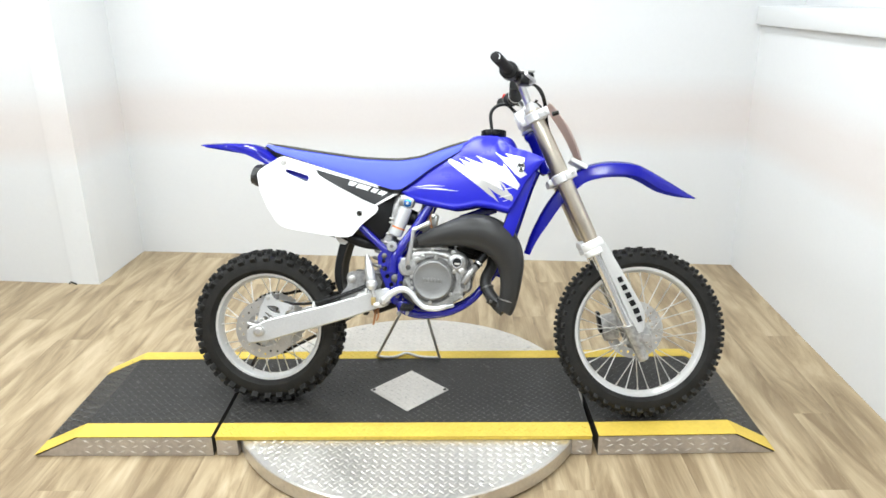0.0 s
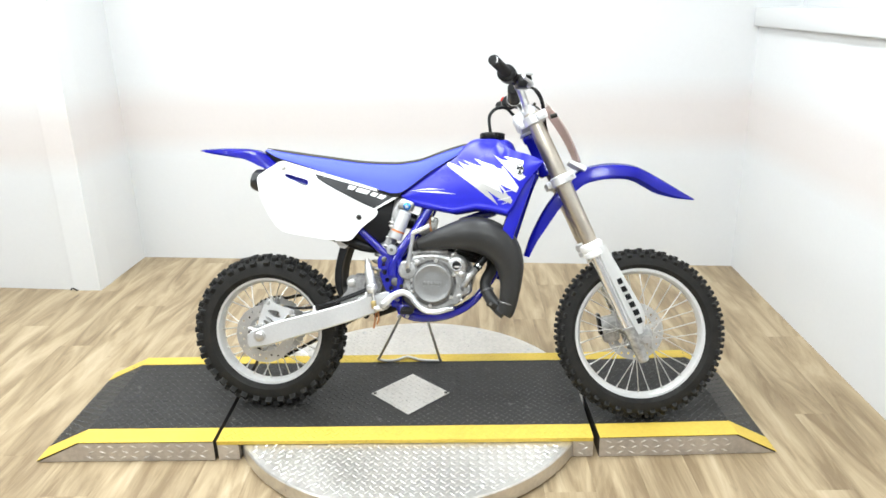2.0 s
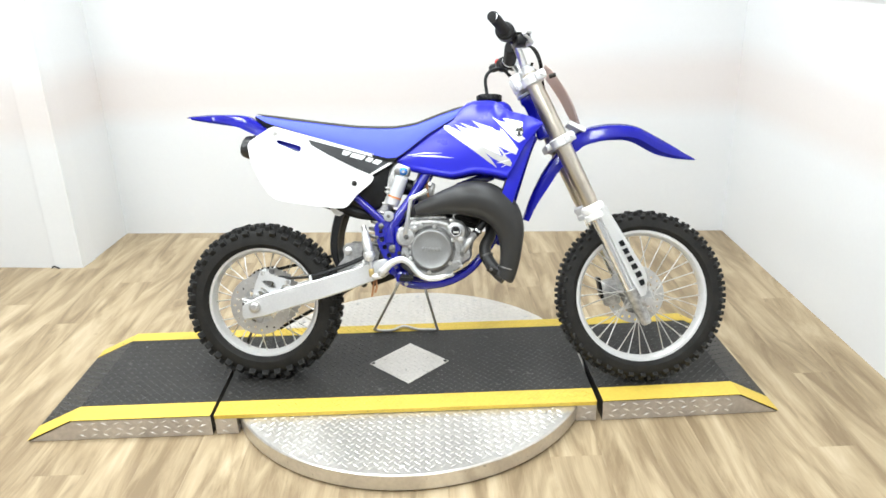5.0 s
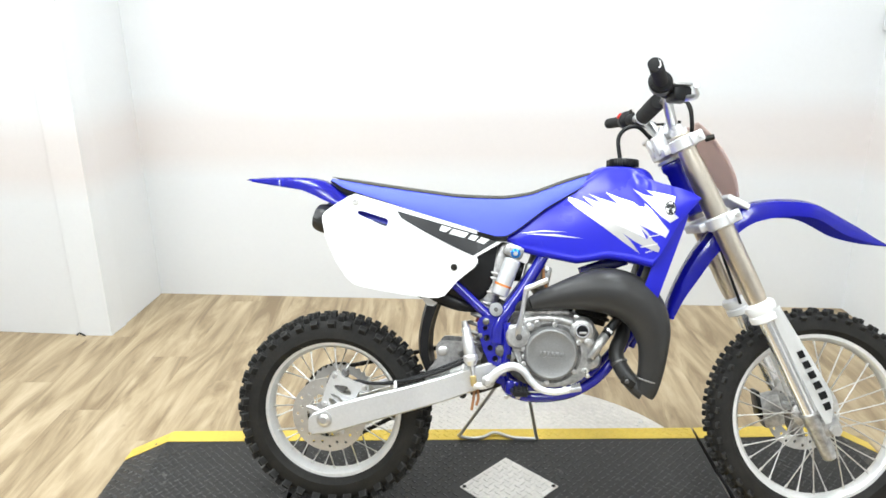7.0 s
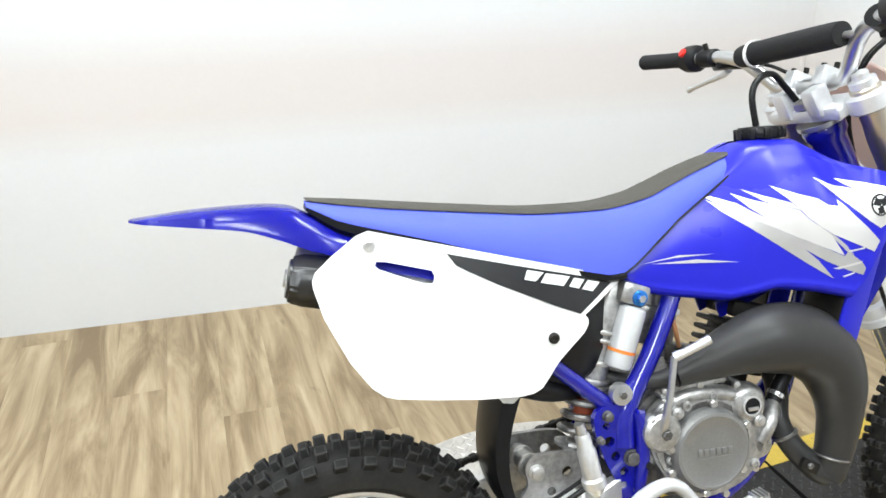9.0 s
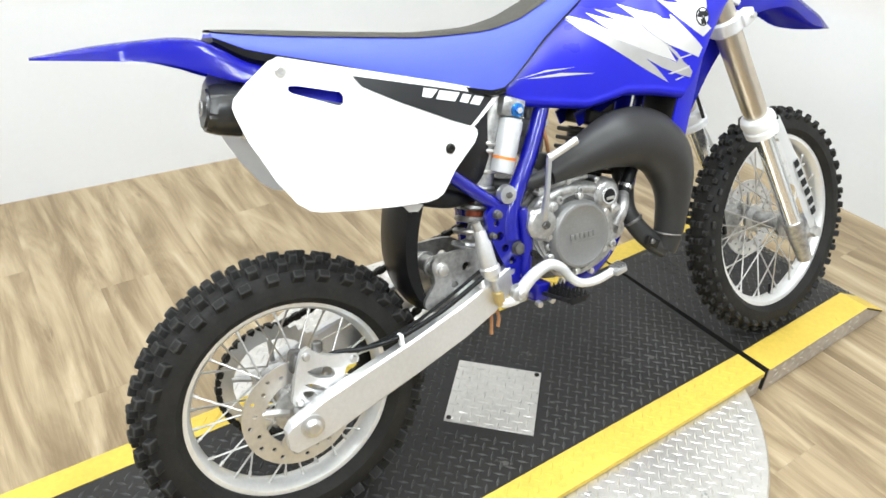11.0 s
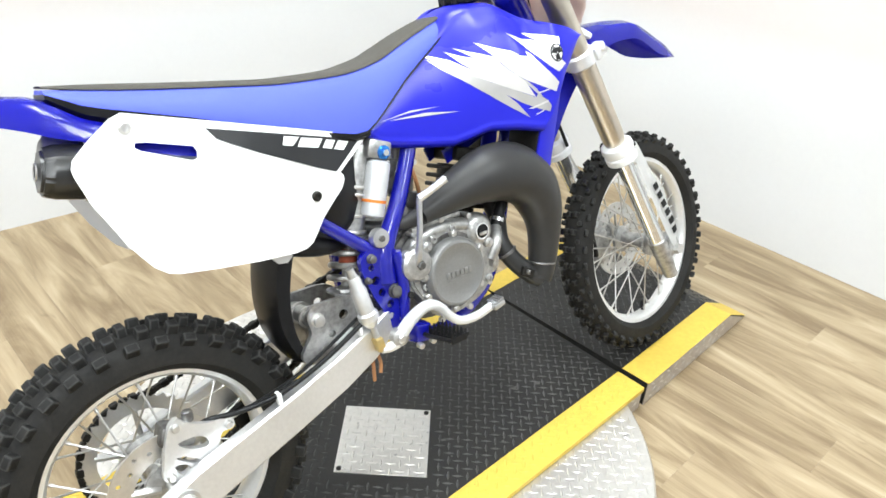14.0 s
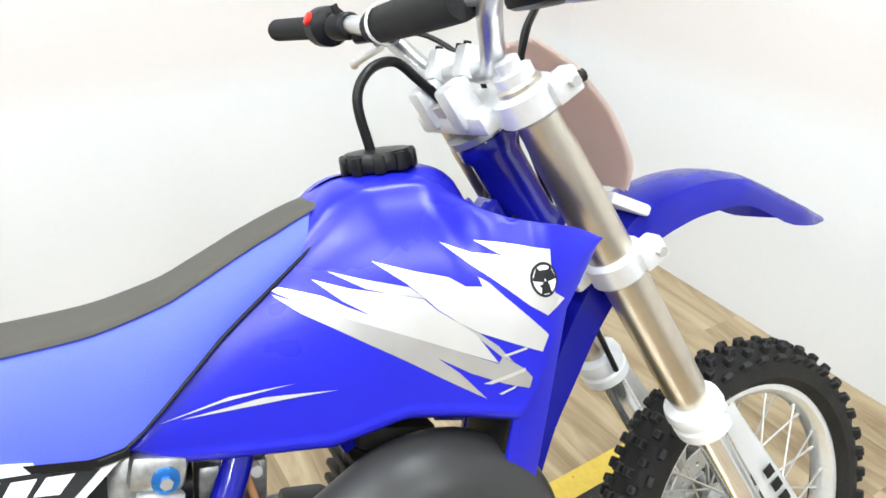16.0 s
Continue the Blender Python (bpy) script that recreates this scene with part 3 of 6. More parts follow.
def wheel(c, r_rim, half_rim, hub_r, hub_half, name, label):
    root = new(name)
    root.parent = bike
    tagged(root, label)
    cx = Vector(c)
    h = half_rim
    rim = lathe([(r_rim - 0.021, -h * 0.62), (r_rim - 0.014, -h * 0.95), (r_rim + 0.001, -h), (r_rim + 0.002, -h * 0.88), (r_rim - 0.006, -h * 0.75), (r_rim - 0.012, 0), (r_rim - 0.006, h * 0.75), (r_rim + 0.002, h * 0.88), (r_rim + 0.001, h), (r_rim - 0.014, h * 0.95), (r_rim - 0.021, h * 0.62), (r_rim - 0.024, 0)], c, (0, 1, 0), 72, closed=True)
    part("rim", rim, M_RIM, root, "silver aluminium rim")
    hub = lathe([(hub_r * 0.55, -hub_half), (hub_r, -hub_half + 0.004), (hub_r, -hub_half + 0.012), (hub_r * 0.62, -hub_half + 0.02), (hub_r * 0.55, 0), (hub_r * 0.62, hub_half - 0.02), (hub_r, hub_half - 0.012), (hub_r, hub_half - 0.004), (hub_r * 0.55, hub_half)], c, (0, 1, 0), 36)
    part("hub", hub, M_CAST, root)
    n = 32
    first = {}
    for k in range(n):
        sgn = 1 if k % 2 else -1
        cross = 1 if (k // 2) % 2 else -1
        a = 2 * math.pi * k / n
        b = a + cross * 0.75
        p0 = cx + Vector((math.cos(b) * hub_r * 0.9, sgn * (hub_half - 0.008), math.sin(b) * hub_r * 0.9))
        p1 = cx + Vector((math.cos(a) * (r_rim - 0.018), sgn * 0.004, math.sin(a) * (r_rim - 0.018)))
        ln = (p1 - p0).length
        if "me" not in first:
            bm = rod((0, 0, 0), (0, 0, ln - 0.014), 0.0018, sides=6)
            rod((0, 0, ln - 0.015), (0, 0, ln + 0.003), 0.0032, 0.0026, sides=6, bm=bm)
            ob = part("spoke", bm, M_STEEL, root, "", 60)
            first["me"] = ob.data
        else:
            ob = new("spoke", first["me"])
            ob.parent = root
        ob.matrix_basis = Matrix.Translation(p0) @ (p1 - p0).to_track_quat("Z", "Y").to_matrix().to_4x4()
    return root


def circle(cu, cw, r, n, r2=None):
    return [(cu + (r2 if r2 and k % 2 else r) * math.cos(2 * math.pi * k / n), cw + (r2 if r2 and k % 2 else r) * math.sin(2 * math.pi * k / n)) for k in range(n)]


def disc_ring(c, v, r, r_in, holes, parent, teeth=0.0, name="disc", label="drilled steel brake disc", mat=None):
    small = []
    for k in range(holes):
        t = 2 * math.pi * k / holes
        rr = r_in + (r - r_in) * (0.42 if k % 2 else 0.66)
        small.append(circle(c[0] + rr * math.cos(t), c[2] + rr * math.sin(t), 0.0042, 8))
    bm = sheet(circle(c[0], c[2], r, 72, r - teeth if teeth else None), 0.0036, lambda u, w: v - 0.0018, [circle(c[0], c[2], r_in, 40)] + small, 0)
    for k in range(5):
        t = 2 * math.pi * k / 5 + 0.3
        d = Vector((math.cos(t), 0, math.sin(t)))
        o = Vector((c[0], v, c[2]))
        tube([o + d * 0.018, o + d * (r_in + 0.004)], 0.007, 6, 1, bm, flat=0.5)
    return part(name, bm, mat or M_STEEL, parent, label, 30)


rear = wheel(RW, 0.190, 0.026, 0.041, 0.062, "rear_wheel", "small rear wheel with silver rim")
rows = [[(0.0, 0.030, 0.017, 0, 0.0), (-0.039, 0.017, 0.024, -0.75, -0.002), (0.039, 0.017, 0.024, 0.75, -0.002)],
        [(-0.021, 0.021, 0.021, -0.3, 0.0), (0.021, 0.021, 0.021, 0.3, 0.0)]]
tyre(RW, 0.263, 0.188, 0.048, 0.0125, 68, rows, rear)
disc_ring(RW, -0.062, 0.098, 0.060, 24, rear)
disc_ring(RW, 0.072, 0.106, 0.078, 0, rear, 0.008, "sprocket", "toothed rear sprocket", M_ALU)
front = wheel(FW, 0.217, 0.021, 0.034, 0.05, "front_wheel", "large front wheel with silver rim")
rows = [[(-0.009, 0.013, 0.016, 0, 0.0), (0.009, 0.013, 0.016, 0, 0.0), (-0.032, 0.010, 0.018, -0.85, -0.002), (0.032, 0.010, 0.018, 0.85, -0.002)],
        [(-0.021, 0.013, 0.014, -0.42, 0.0), (0.021, 0.013, 0.014, 0.42, 0.0)]]
tyre(FW, 0.278, 0.216, 0.038, 0.0095, 84, rows, front)
disc_ring(FW, 0.055, 0.096, 0.064, 24, front)

rear.matrix_basis = Matrix.Translation(RW) @ pose(0, 0, 0, 4, 0, 1) @ Matrix.Translation(-Vector(RW))
front.matrix_basis = Matrix.Translation((-0.003, 0.010, 0.003)) @ Matrix.Translation(FW) @ pose(0, 0, 0, -2.5, 0, 5) @ Matrix.Translation(-Vector(FW))

# ---- plastics ----
SEAT_TOP = [(-0.015, 0.880), (0.043, 0.873), (0.141, 0.859), (0.237, 0.846), (0.333, 0.835), (0.428, 0.832), (0.504, 0.842), (0.542, 0.855), (0.598, 0.876), (0.654, 0.892), (0.690, 0.897)]
SEAT_LOW = [(-0.015, 0.868), (0.024, 0.846), (0.047, 0.838), (0.160, 0.804), (0.254, 0.772), (0.347, 0.744), (0.421, 0.725), (0.449, 0.726), (0.476, 0.744), (0.550, 0.801), (0.623, 0.845), (0.690, 0.886)]


def loft(rings, bm=None, caps=True):
    own = bm or bmesh.new()
    vs = [[own.verts.new(p) for p in r] for r in rings]
    for a, b in zip(vs, vs[1:]):
        for k in range(len(a) - 1):
            own.faces.new((a[k], a[k + 1], b[k + 1], b[k]))
    if caps:
        for r in (vs[0], vs[-1]):
            own.faces.new(r)
    return own


SEAT_WIDE = [(-0.015, 0.042), (0.05, 0.065), (0.2, 0.078), (0.42, 0.080), (0.55, 0.068), (0.69, 0.05)]


def seat_sections(top_only):
    out = []
    for i in range(61):
        u = -0.015 + 0.705 * i / 60
        t, l, wide = curve(u, SEAT_TOP), lerp(u, SEAT_LOW), curve(u, SEAT_WIDE)
        crown = wide * 0.66
        lift = min(0.018, (t - l) * 0.45)
        if top_only:
            half = [(crown * math.cos(a), t + 0.0035 - lift * 0.5 * (1 - math.sin(a)) ** 1.6) for a in np.linspace(0, math.pi / 2, 7)]
        else:
            half = [(wide - (wide - crown - 0.003) * k ** 2.6, l + (t - l - lift * 0.6) * k) for k in np.linspace(0, 1, 9)]
            half += [(crown * 0.9, t - lift * 0.3), (crown * 0.5, t - 0.004), (0, t - 0.003)]
        out.append([(u, -v, w) for v, w in half] + [(u, v, w) for v, w in half[-2::-1]])
    return out


seat = part("seat", loft(seat_sections(False)), M_SEAT, bike, "blue vinyl seat with a dark top", 75)
part("seat_top", loft(seat_sections(True), caps=False), M_SEATTOP, seat, "dark brown-grey gripper seat top", 60)
rings = []
for u in np.linspace(-0.016, 0.45, 60):
    lo, wd = lerp(u, SEAT_LOW), curve(max(-0.015, u), SEAT_WIDE)
    k = curve(u, [(-0.016, 0.3), (0.01, 1.3), (0.05, 1.7), (0.11, 1.1), (0.45, 1)])
    rings.append([(u, -wd - 0.0015, lo + 0.004), (u, -wd - 0.001, lo - 0.005 * k), (u, -wd + 0.008, lo - 0.010 * k), (u, wd - 0.008, lo - 0.010 * k), (u, wd + 0.001, lo - 0.005 * k), (u, wd + 0.0015, lo + 0.004)])
part("seat_base", loft(rings), M_BLACK, seat, "black seat base")

for s in (-1, 1):
    seam = [(u, s * (lerp(u, [(0.42, 0.0815), (0.55, 0.0695), (0.69, 0.0515)])), lerp(u, SEAT_LOW) + 0.001) for u in np.linspace(0.425, 0.69, 14)]
    part("seat_edge", tube(seam, 0.0018, 8, 1), M_BLACK, seat)

TANK_TOP = [(0.56, 0.84), (0.655, 0.893), (0.675, 0.904), (0.70, 0.910), (0.785, 0.910), (0.808, 0.900), (0.822, 0.875), (0.835, 0.80)]
OUT = [(0.44, 0.066), (0.52, 0.074), (0.60, 0.082), (0.70, 0.107), (0.80, 0.148), (0.85, 0.159), (0.91, 0.155)]
TOP = [(0.448, 0.722), (0.476, 0.746), (0.55, 0.803), (0.623, 0.847), (0.686, 0.888), (0.712, 0.897), (0.755, 0.896), (0.782, 0.881), (0.802, 0.868), (0.832, 0.856), (0.882, 0.839), (0.908, 0.824)]
LOW = [(0.448, 0.7215), (0.478, 0.699), (0.524, 0.688), (0.58, 0.677), (0.624, 0.669), (0.66, 0.675), (0.697, 0.683), (0.75, 0.676), (0.798, 0.664), (0.808, 0.676), (0.855, 0.763), (0.908, 0.8235)]
SHOULDER = [(0.44, 0.0), (0.6, 0.024), (0.7, 0.045), (0.78, 0.055), (0.84, 0.012), (0.95, 0.0)]


def shroud_v(u, w):
    d = max(0.0, curve(u, TOP) - w)
    return -(curve(u, OUT) - curve(u, SHOULDER) * math.exp(-d / 0.05))


def soft(x):
    x = min(1.0, max(0.0, x))
    return x * x * (3 - 2 * x)


def shroud(sgn):
    us = sorted(set(list(np.linspace(0.449, 0.907, 72)) + [0.798, 0.808]))
    rings = []
    for u in us:
        t, l = curve(u, TOP), lerp(u, LOW)
        ring = []
        if u < 0.80:
            ring.append((u, shroud_v(u, l) + 0.030, l - 0.006))
            ring.append((u, shroud_v(u, l) + 0.010, l - 0.007))
        else:
            ring += [(u, shroud_v(u, l) + 0.006, l + 0.001)] * 2
        # a soft bead runs along the rim
        for k in [0, 0.25, 0.5, 0.8, 1.1, 1.5] + list(range(2, 23)):
            w = l + (t - l) * k / 22
            bead = 0.0016 * math.exp(-((w - l - 0.006) / 0.0035) ** 2) if u < 0.806 else 0.0
            ring.append((u, shroud_v(u, w) - 0.004 * math.sin(math.pi * k / 22) - bead, w))
        # over the top it rolls in to meet the tank
        roll = soft((0.822 - u) / 0.09) * min(1.0, (u - 0.449) / 0.1)
        join = soft((u - 0.625) / 0.06)
        v0 = shroud_v(u, t)
        reach = roll * max(0.0, -v0 - 0.038 + 0.024 * join)
        rise = roll * (0.012 + join * (max(0.012, curve(max(0.56, min(0.808, u)), TANK_TOP) + 0.002 - t) - 0.012))
        ring += [(u, v0 + reach * (1 - math.cos(a)), t + rise * math.sin(a)) for a in (0.2, 0.4, 0.6, 0.8, 1.0, 1.2, 1.4, 1.57)]
        rings.append(ring)
    bm = loft(rings, caps=False)
    bmesh.ops.remove_doubles(bm, verts=bm.verts, dist=0.0004)
    ret = bmesh.ops.extrude_face_region(bm, geom=bm.faces[:], use_keep_orig=True)
    for v in ret["geom"]:
        if isinstance(v, bmesh.types.BMVert):
            v.co.y += 0.003
    if sgn > 0:
        mirror(bm)
    return part("shroud", bm, M_BLUE, bike, "glossy blue radiator shroud with white lightning graphic", 50)


def top_decal(outline, mat, parent, off, sgn=-1, name="decal", label=""):
    def surf(u, w):
        t, l = curve(u, TOP), lerp(u, LOW)
        k = min(1, max(0, (w - l) / max(1e-3, t - l)))
        return shroud_v(u, w) - 0.004 * math.sin(math.pi * k) - off
    bm = sheet(outline, 0.0, surf, cuts=3)
    if sgn > 0:
        mirror(bm)
    return part(name, bm, mat, parent, label, 60)


shroud_r, shroud_l = shroud(-1), shroud(1)
BOLT_A = [(0.599, 0.829), (0.606, 0.831), (0.641, 0.817), (0.661, 0.803), (0.679, 0.792), (0.658, 0.809), (0.636, 0.833), (0.665, 0.820), (0.700, 0.809), (0.728, 0.799), (0.737, 0.787), (0.752, 0.773), (0.767, 0.758), (0.783, 0.726), (0.751, 0.743), (0.719, 0.760), (0.693, 0.774), (0.667, 0.788), (0.630, 0.808)]
BOLT_B = [(0.691, 0.841), (0.725, 0.826), (0.753, 0.816), (0.766, 0.805), (0.781, 0.802), (0.779, 0.812), (0.788, 0.804), (0.799, 0.789), (0.817, 0.766), (0.833, 0.745), (0.825, 0.729), (0.799, 0.743), (0.770, 0.759), (0.755, 0.771), (0.738, 0.787), (0.729, 0.800), (0.715, 0.817), (0.702, 0.830)]
BOLT_C = [(0.753, 0.849), (0.779, 0.834), (0.795, 0.830), (0.808, 0.826), (0.796, 0.835), (0.785, 0.8445), (0.818, 0.836), (0.846, 0.827), (0.842, 0.799), (0.844, 0.785), (0.854, 0.777), (0.834, 0.7645), (0.819, 0.777), (0.795, 0.804), (0.7735, 0.826)]
SHADE_A = [(0.598, 0.826), (0.630, 0.808), (0.667, 0.788), (0.693, 0.774), (0.719, 0.760), (0.751, 0.743), (0.783, 0.725), (0.787, 0.731), (0.7965, 0.724), (0.807, 0.7145), (0.813, 0.7045), (0.809, 0.694), (0.787, 0.703), (0.758, 0.719), (0.731, 0.739), (0.748, 0.721), (0.769, 0.690), (0.737, 0.714), (0.702, 0.742), (0.651, 0.781), (0.619, 0.805)]
SHADE_B = [(0.739, 0.787), (0.755, 0.771), (0.770, 0.7585), (0.785, 0.743), (0.7966, 0.7245), (0.787, 0.731), (0.766, 0.757), (0.752, 0.773)]
SHADE_C = [(0.651, 0.838), (0.680, 0.826), (0.718, 0.812), (0.730, 0.799), (0.700, 0.809), (0.680, 0.817)]
for sgn, pa in ((-1, shroud_r), (1, shroud_l)):
    for outline in (BOLT_A, BOLT_B, BOLT_C):
        top_decal(outline, M_FOIL, pa, 0.0012, sgn, "graphic", "white lightning graphic")
    for outline in (SHADE_A, SHADE_B, SHADE_C):
        top_decal(outline, M_SILVER, pa, 0.0010, sgn, "graphic", "silver lightning graphic")
    ring = [(0.835 + 0.0125 * math.cos(a), 0.800 + 0.0172 * math.sin(a)) for a in np.linspace(0, 2 * math.pi, 18, endpoint=False)]
    top_decal(ring, M_GREYDEC, pa, 0.0018, sgn, "round_badge", "small dark-rimmed round badge")
    top_decal([(0.835 + (u - 0.835) * 0.84, 0.800 + (w - 0.800) * 0.84) for u, w in ring], M_DECAL, pa, 0.0022, sgn, "badge_face", "white badge face")
    for a in (0.5, 2.6, 4.7):
        q = [(0.835 + r * math.cos(a + da), 0.800 + 1.38 * r * math.sin(a + da)) for r, da in ((0.0022, -1.2), (0.011, -0.5), (0.011, 0.5), (0.0022, 1.2))]
        top_decal(q, M_GREYDEC, pa, 0.0028, sgn, "badge_mark", "dark mark on the badge")
    for q in ([(0.478, 0.737), (0.541, 0.7455), (0.600, 0.742), (0.533, 0.742)], [(0.496, 0.736), (0.569, 0.7365), (0.637, 0.726), (0.568, 0.7305)], [(0.787, 0.733), (0.812, 0.7375), (0.810, 0.7345), (0.7905, 0.731)], [(0.767, 0.707), (0.807, 0.7165), (0.806, 0.7125), (0.774, 0.705)], [(0.7795, 0.694), (0.797, 0.700), (0.795, 0.697), (0.782, 0.6925)]):
        top_decal(q, M_FOIL, pa, 0.0014, sgn, "pinstripe", "thin white pinstripe")

rings = []
for u in np.linspace(0.56, 0.835, 40):
    t = curve(u, TANK_TOP)
    wd = curve(u, [(0.56, 0.042), (0.7, 0.046), (0.76, 0.048), (0.8, 0.048), (0.835, 0.046)])
    half = [(wd, 0.70), (wd, t - 0.06)] + [(wd * math.cos(a) ** 0.6, t - 0.045 * (1 - math.sin(a))) for a in np.linspace(0.12, 1.45, 8)] + [(0, t)]
    rings.append([(u, -v, w) for v, w in half] + [(u, v, w) for v, w in half[-2::-1]])
tank = part("fuel_tank", loft(rings), M_BLUE, bike, "blue plastic fuel tank", 50)
cap = lathe([(0.032, 0.0), (0.037, 0.003), (0.038, 0.008), (0.038, 0.015), (0.034, 0.021), (0.012, 0.0225)], (0.744, -0.002, 0.911), (0.02, 0, 1), 30)
cap_ob = part("filler_cap", cap, M_BLACK, tank, "ribbed black filler cap with a breather hose")
for k in range(10):
    a = 2 * math.pi * k / 10
    part("cap_rib", box((0.744 + 0.0375 * math.cos(a), -0.002 + 0.0375 * math.sin(a), 0.921), (0.012, 0.007, 0.019), Matrix.Rotation(a + math.pi / 2, 3, "Z"), 0.002), M_BLACK, cap_ob)
part("breather_hose", tube([(0.738, -0.002, 0.93), (0.733, 0.0, 0.985), (0.753, 0.006, 1.013), (0.785, 0.014, 1.018), (0.811, 0.018, 0.996), (0.838, 0.02, 0.968)], 0.0055, 10, 6), M_BLACK, cap_ob)


def panel_v(u, w):
    f = max(0.0, min(1.0, (0.80 - w) / 0.1))
    inward = 0.020 * max(0.0, min(1.0, (u - 0.30) / 0.14)) * max(0.0, min(1.0, (w - 0.66) / 0.06))
    return -(0.088 + 0.022 * f * (1 - 0.85 * max(0.0, min(1.1, (u - 0.2) / 0.2))) + 0.012 * max(0.0, 0.05 - u) / 0.07 - inward)


PANEL = [(0.062, 0.834), (0.150, 0.8085), (0.230, 0.785), (0.330, 0.756), (0.446, 0.7215), (0.441, 0.716), (0.373, 0.676), (0.3775, 0.670), (0.377, 0.662), (0.369, 0.6495), (0.345, 0.630), (0.324, 0.612), (0.308, 0.592), (0.295, 0.5775), (0.281, 0.572), (0.262, 0.571), (0.201, 0.578), (0.1325, 0.588), (0.078, 0.598), (0.062, 0.604), (0.045, 0.6185), (0.018, 0.660), (-0.0107, 0.725), (-0.0205, 0.765), (-0.021, 0.775), (-0.016, 0.786), (0.007, 0.804), (0.045, 0.829)]
SLOT = [(0.0665, 0.785), (0.069, 0.7905), (0.082, 0.789), (0.1455, 0.770), (0.1485, 0.762), (0.146, 0.753), (0.140, 0.7505), (0.134, 0.7525), (0.072, 0.7795)]


def dense(loop, step=0.02):
    out = []
    for a, b in zip(loop, loop[1:] + loop[:1]):
        n = max(1, int(math.dist(a, b) / step))
        out += [(a[0] + (b[0] - a[0]) * k / n, a[1] + (b[1] - a[1]) * k / n) for k in range(n)]
    return out


def side_panel(sgn):
    bm = sheet(dense(PANEL), 0.0035, panel_v, [dense(SLOT)], 2)
    if sgn > 0:
        mirror(bm)
    p = part("side_panel", bm, M_WHITE, bike, "white plastic side panel with a charcoal decal", 38)

    def dec(outline, mat, off, name, label=""):
        b2 = sheet(dense(outline), 0.0, lambda u, w: panel_v(u, w) - off, cuts=2)
        if sgn > 0:
            mirror(b2)
        return part(name, b2, mat, p, label, 60)
    d = dec([(0.169, 0.791), (0.291, 0.757), (0.429, 0.7185), (0.3655, 0.679), (0.331, 0.694), (0.240, 0.739), (0.199, 0.762), (0.181, 0.773)], M_GREYDEC, 0.0012, "decal", "charcoal model decal")
    # model lettering as plain blocks
    for q in ([(0.285, 0.755), (0.311, 0.748), (0.296, 0.737), (0.279, 0.742)], [(0.314, 0.7465), (0.3545, 0.736), (0.342, 0.7235), (0.304, 0.734)], [(0.361, 0.733), (0.379, 0.728), (0.368, 0.716), (0.351, 0.7215)], [(0.385, 0.726), (0.406, 0.720), (0.391, 0.7085), (0.3725, 0.7145)]):
        b2 = sheet(q, 0.0, lambda u, w: panel_v(u, w) - 0.002, cuts=1)
        if sgn > 0:
            mirror(b2)
        part("lettering_block", b2, M_DECAL, p, "white block")
    b2 = sheet([(0.035, 0.815), (0.18, 0.785), (0.18, 0.725), (0.035, 0.755)], 0.003, lambda u, w: panel_v(u, w) + 0.030, (), 1)
    if sgn > 0:
        mirror(b2)
    part("slot_backing", b2, M_BLUE, p, "blue plastic seen through the slot")
    for u, w in ((0.061, 0.8135), (0.318, 0.650)):
        y = panel_v(u, w)
        b2 = lathe([(0.0085, 0), (0.0085, 0.003), (0.006, 0.0055), (0.003, 0.0055), (0.0028, 0.0035)], (u, y, w), (0, -1, 0), 14)
        if sgn > 0:
            mirror(b2)
        part("panel_bolt", b2, M_STEEL if w > 0.7 else M_DARK, p)
    return p


side_panel(-1)
side_panel(1)

lug = sheet([(0.225, 0.585), (0.285, 0.580), (0.282, 0.562), (0.262, 0.546), (0.246, 0.549), (0.232, 0.566)], 0.003, lambda u, w: -0.060, (), 1)
part("panel_lug", lug, M_WHITE, bike, "white plastic lug under the side panel")
# rear mudguard
rings = []
for i in range(49):
    u = -0.254 + 0.38 * i / 48
    t = curve(u, [(-0.254, 0.876), (-0.154, 0.881), (-0.085, 0.880), (-0.040, 0.874), (-0.012, 0.860), (0.024, 0.835), (0.05, 0.825), (0.126, 0.80)])
    e = curve(u, [(-0.254, 0.872), (-0.173, 0.860), (-0.105, 0.849), (-0.057, 0.832), (-0.018, 0.814), (0.05, 0.793), (0.126, 0.775)])
    wd = lerp(u, [(-0.254, 0.018), (-0.235, 0.045), (-0.15, 0.066), (0.0, 0.075), (0.126, 0.078)])
    half = [(wd, e), (wd * 0.97, e + (t - e) * 0.55), (wd * 0.8, t - (t - e) * 0.12), (wd * 0.4, t), (0, t)]
    rings.append([(u, -v, w) for v, w in half] + [(u, v, w) for v, w in half[-2::-1]])
bm = loft(rings, caps=False)
bmesh.ops.solidify(bm, geom=bm.faces[:], thickness=0.003)
part("rear_mudguard", bm, M_GUARD, bike, "blue plastic rear mudguard", 45)

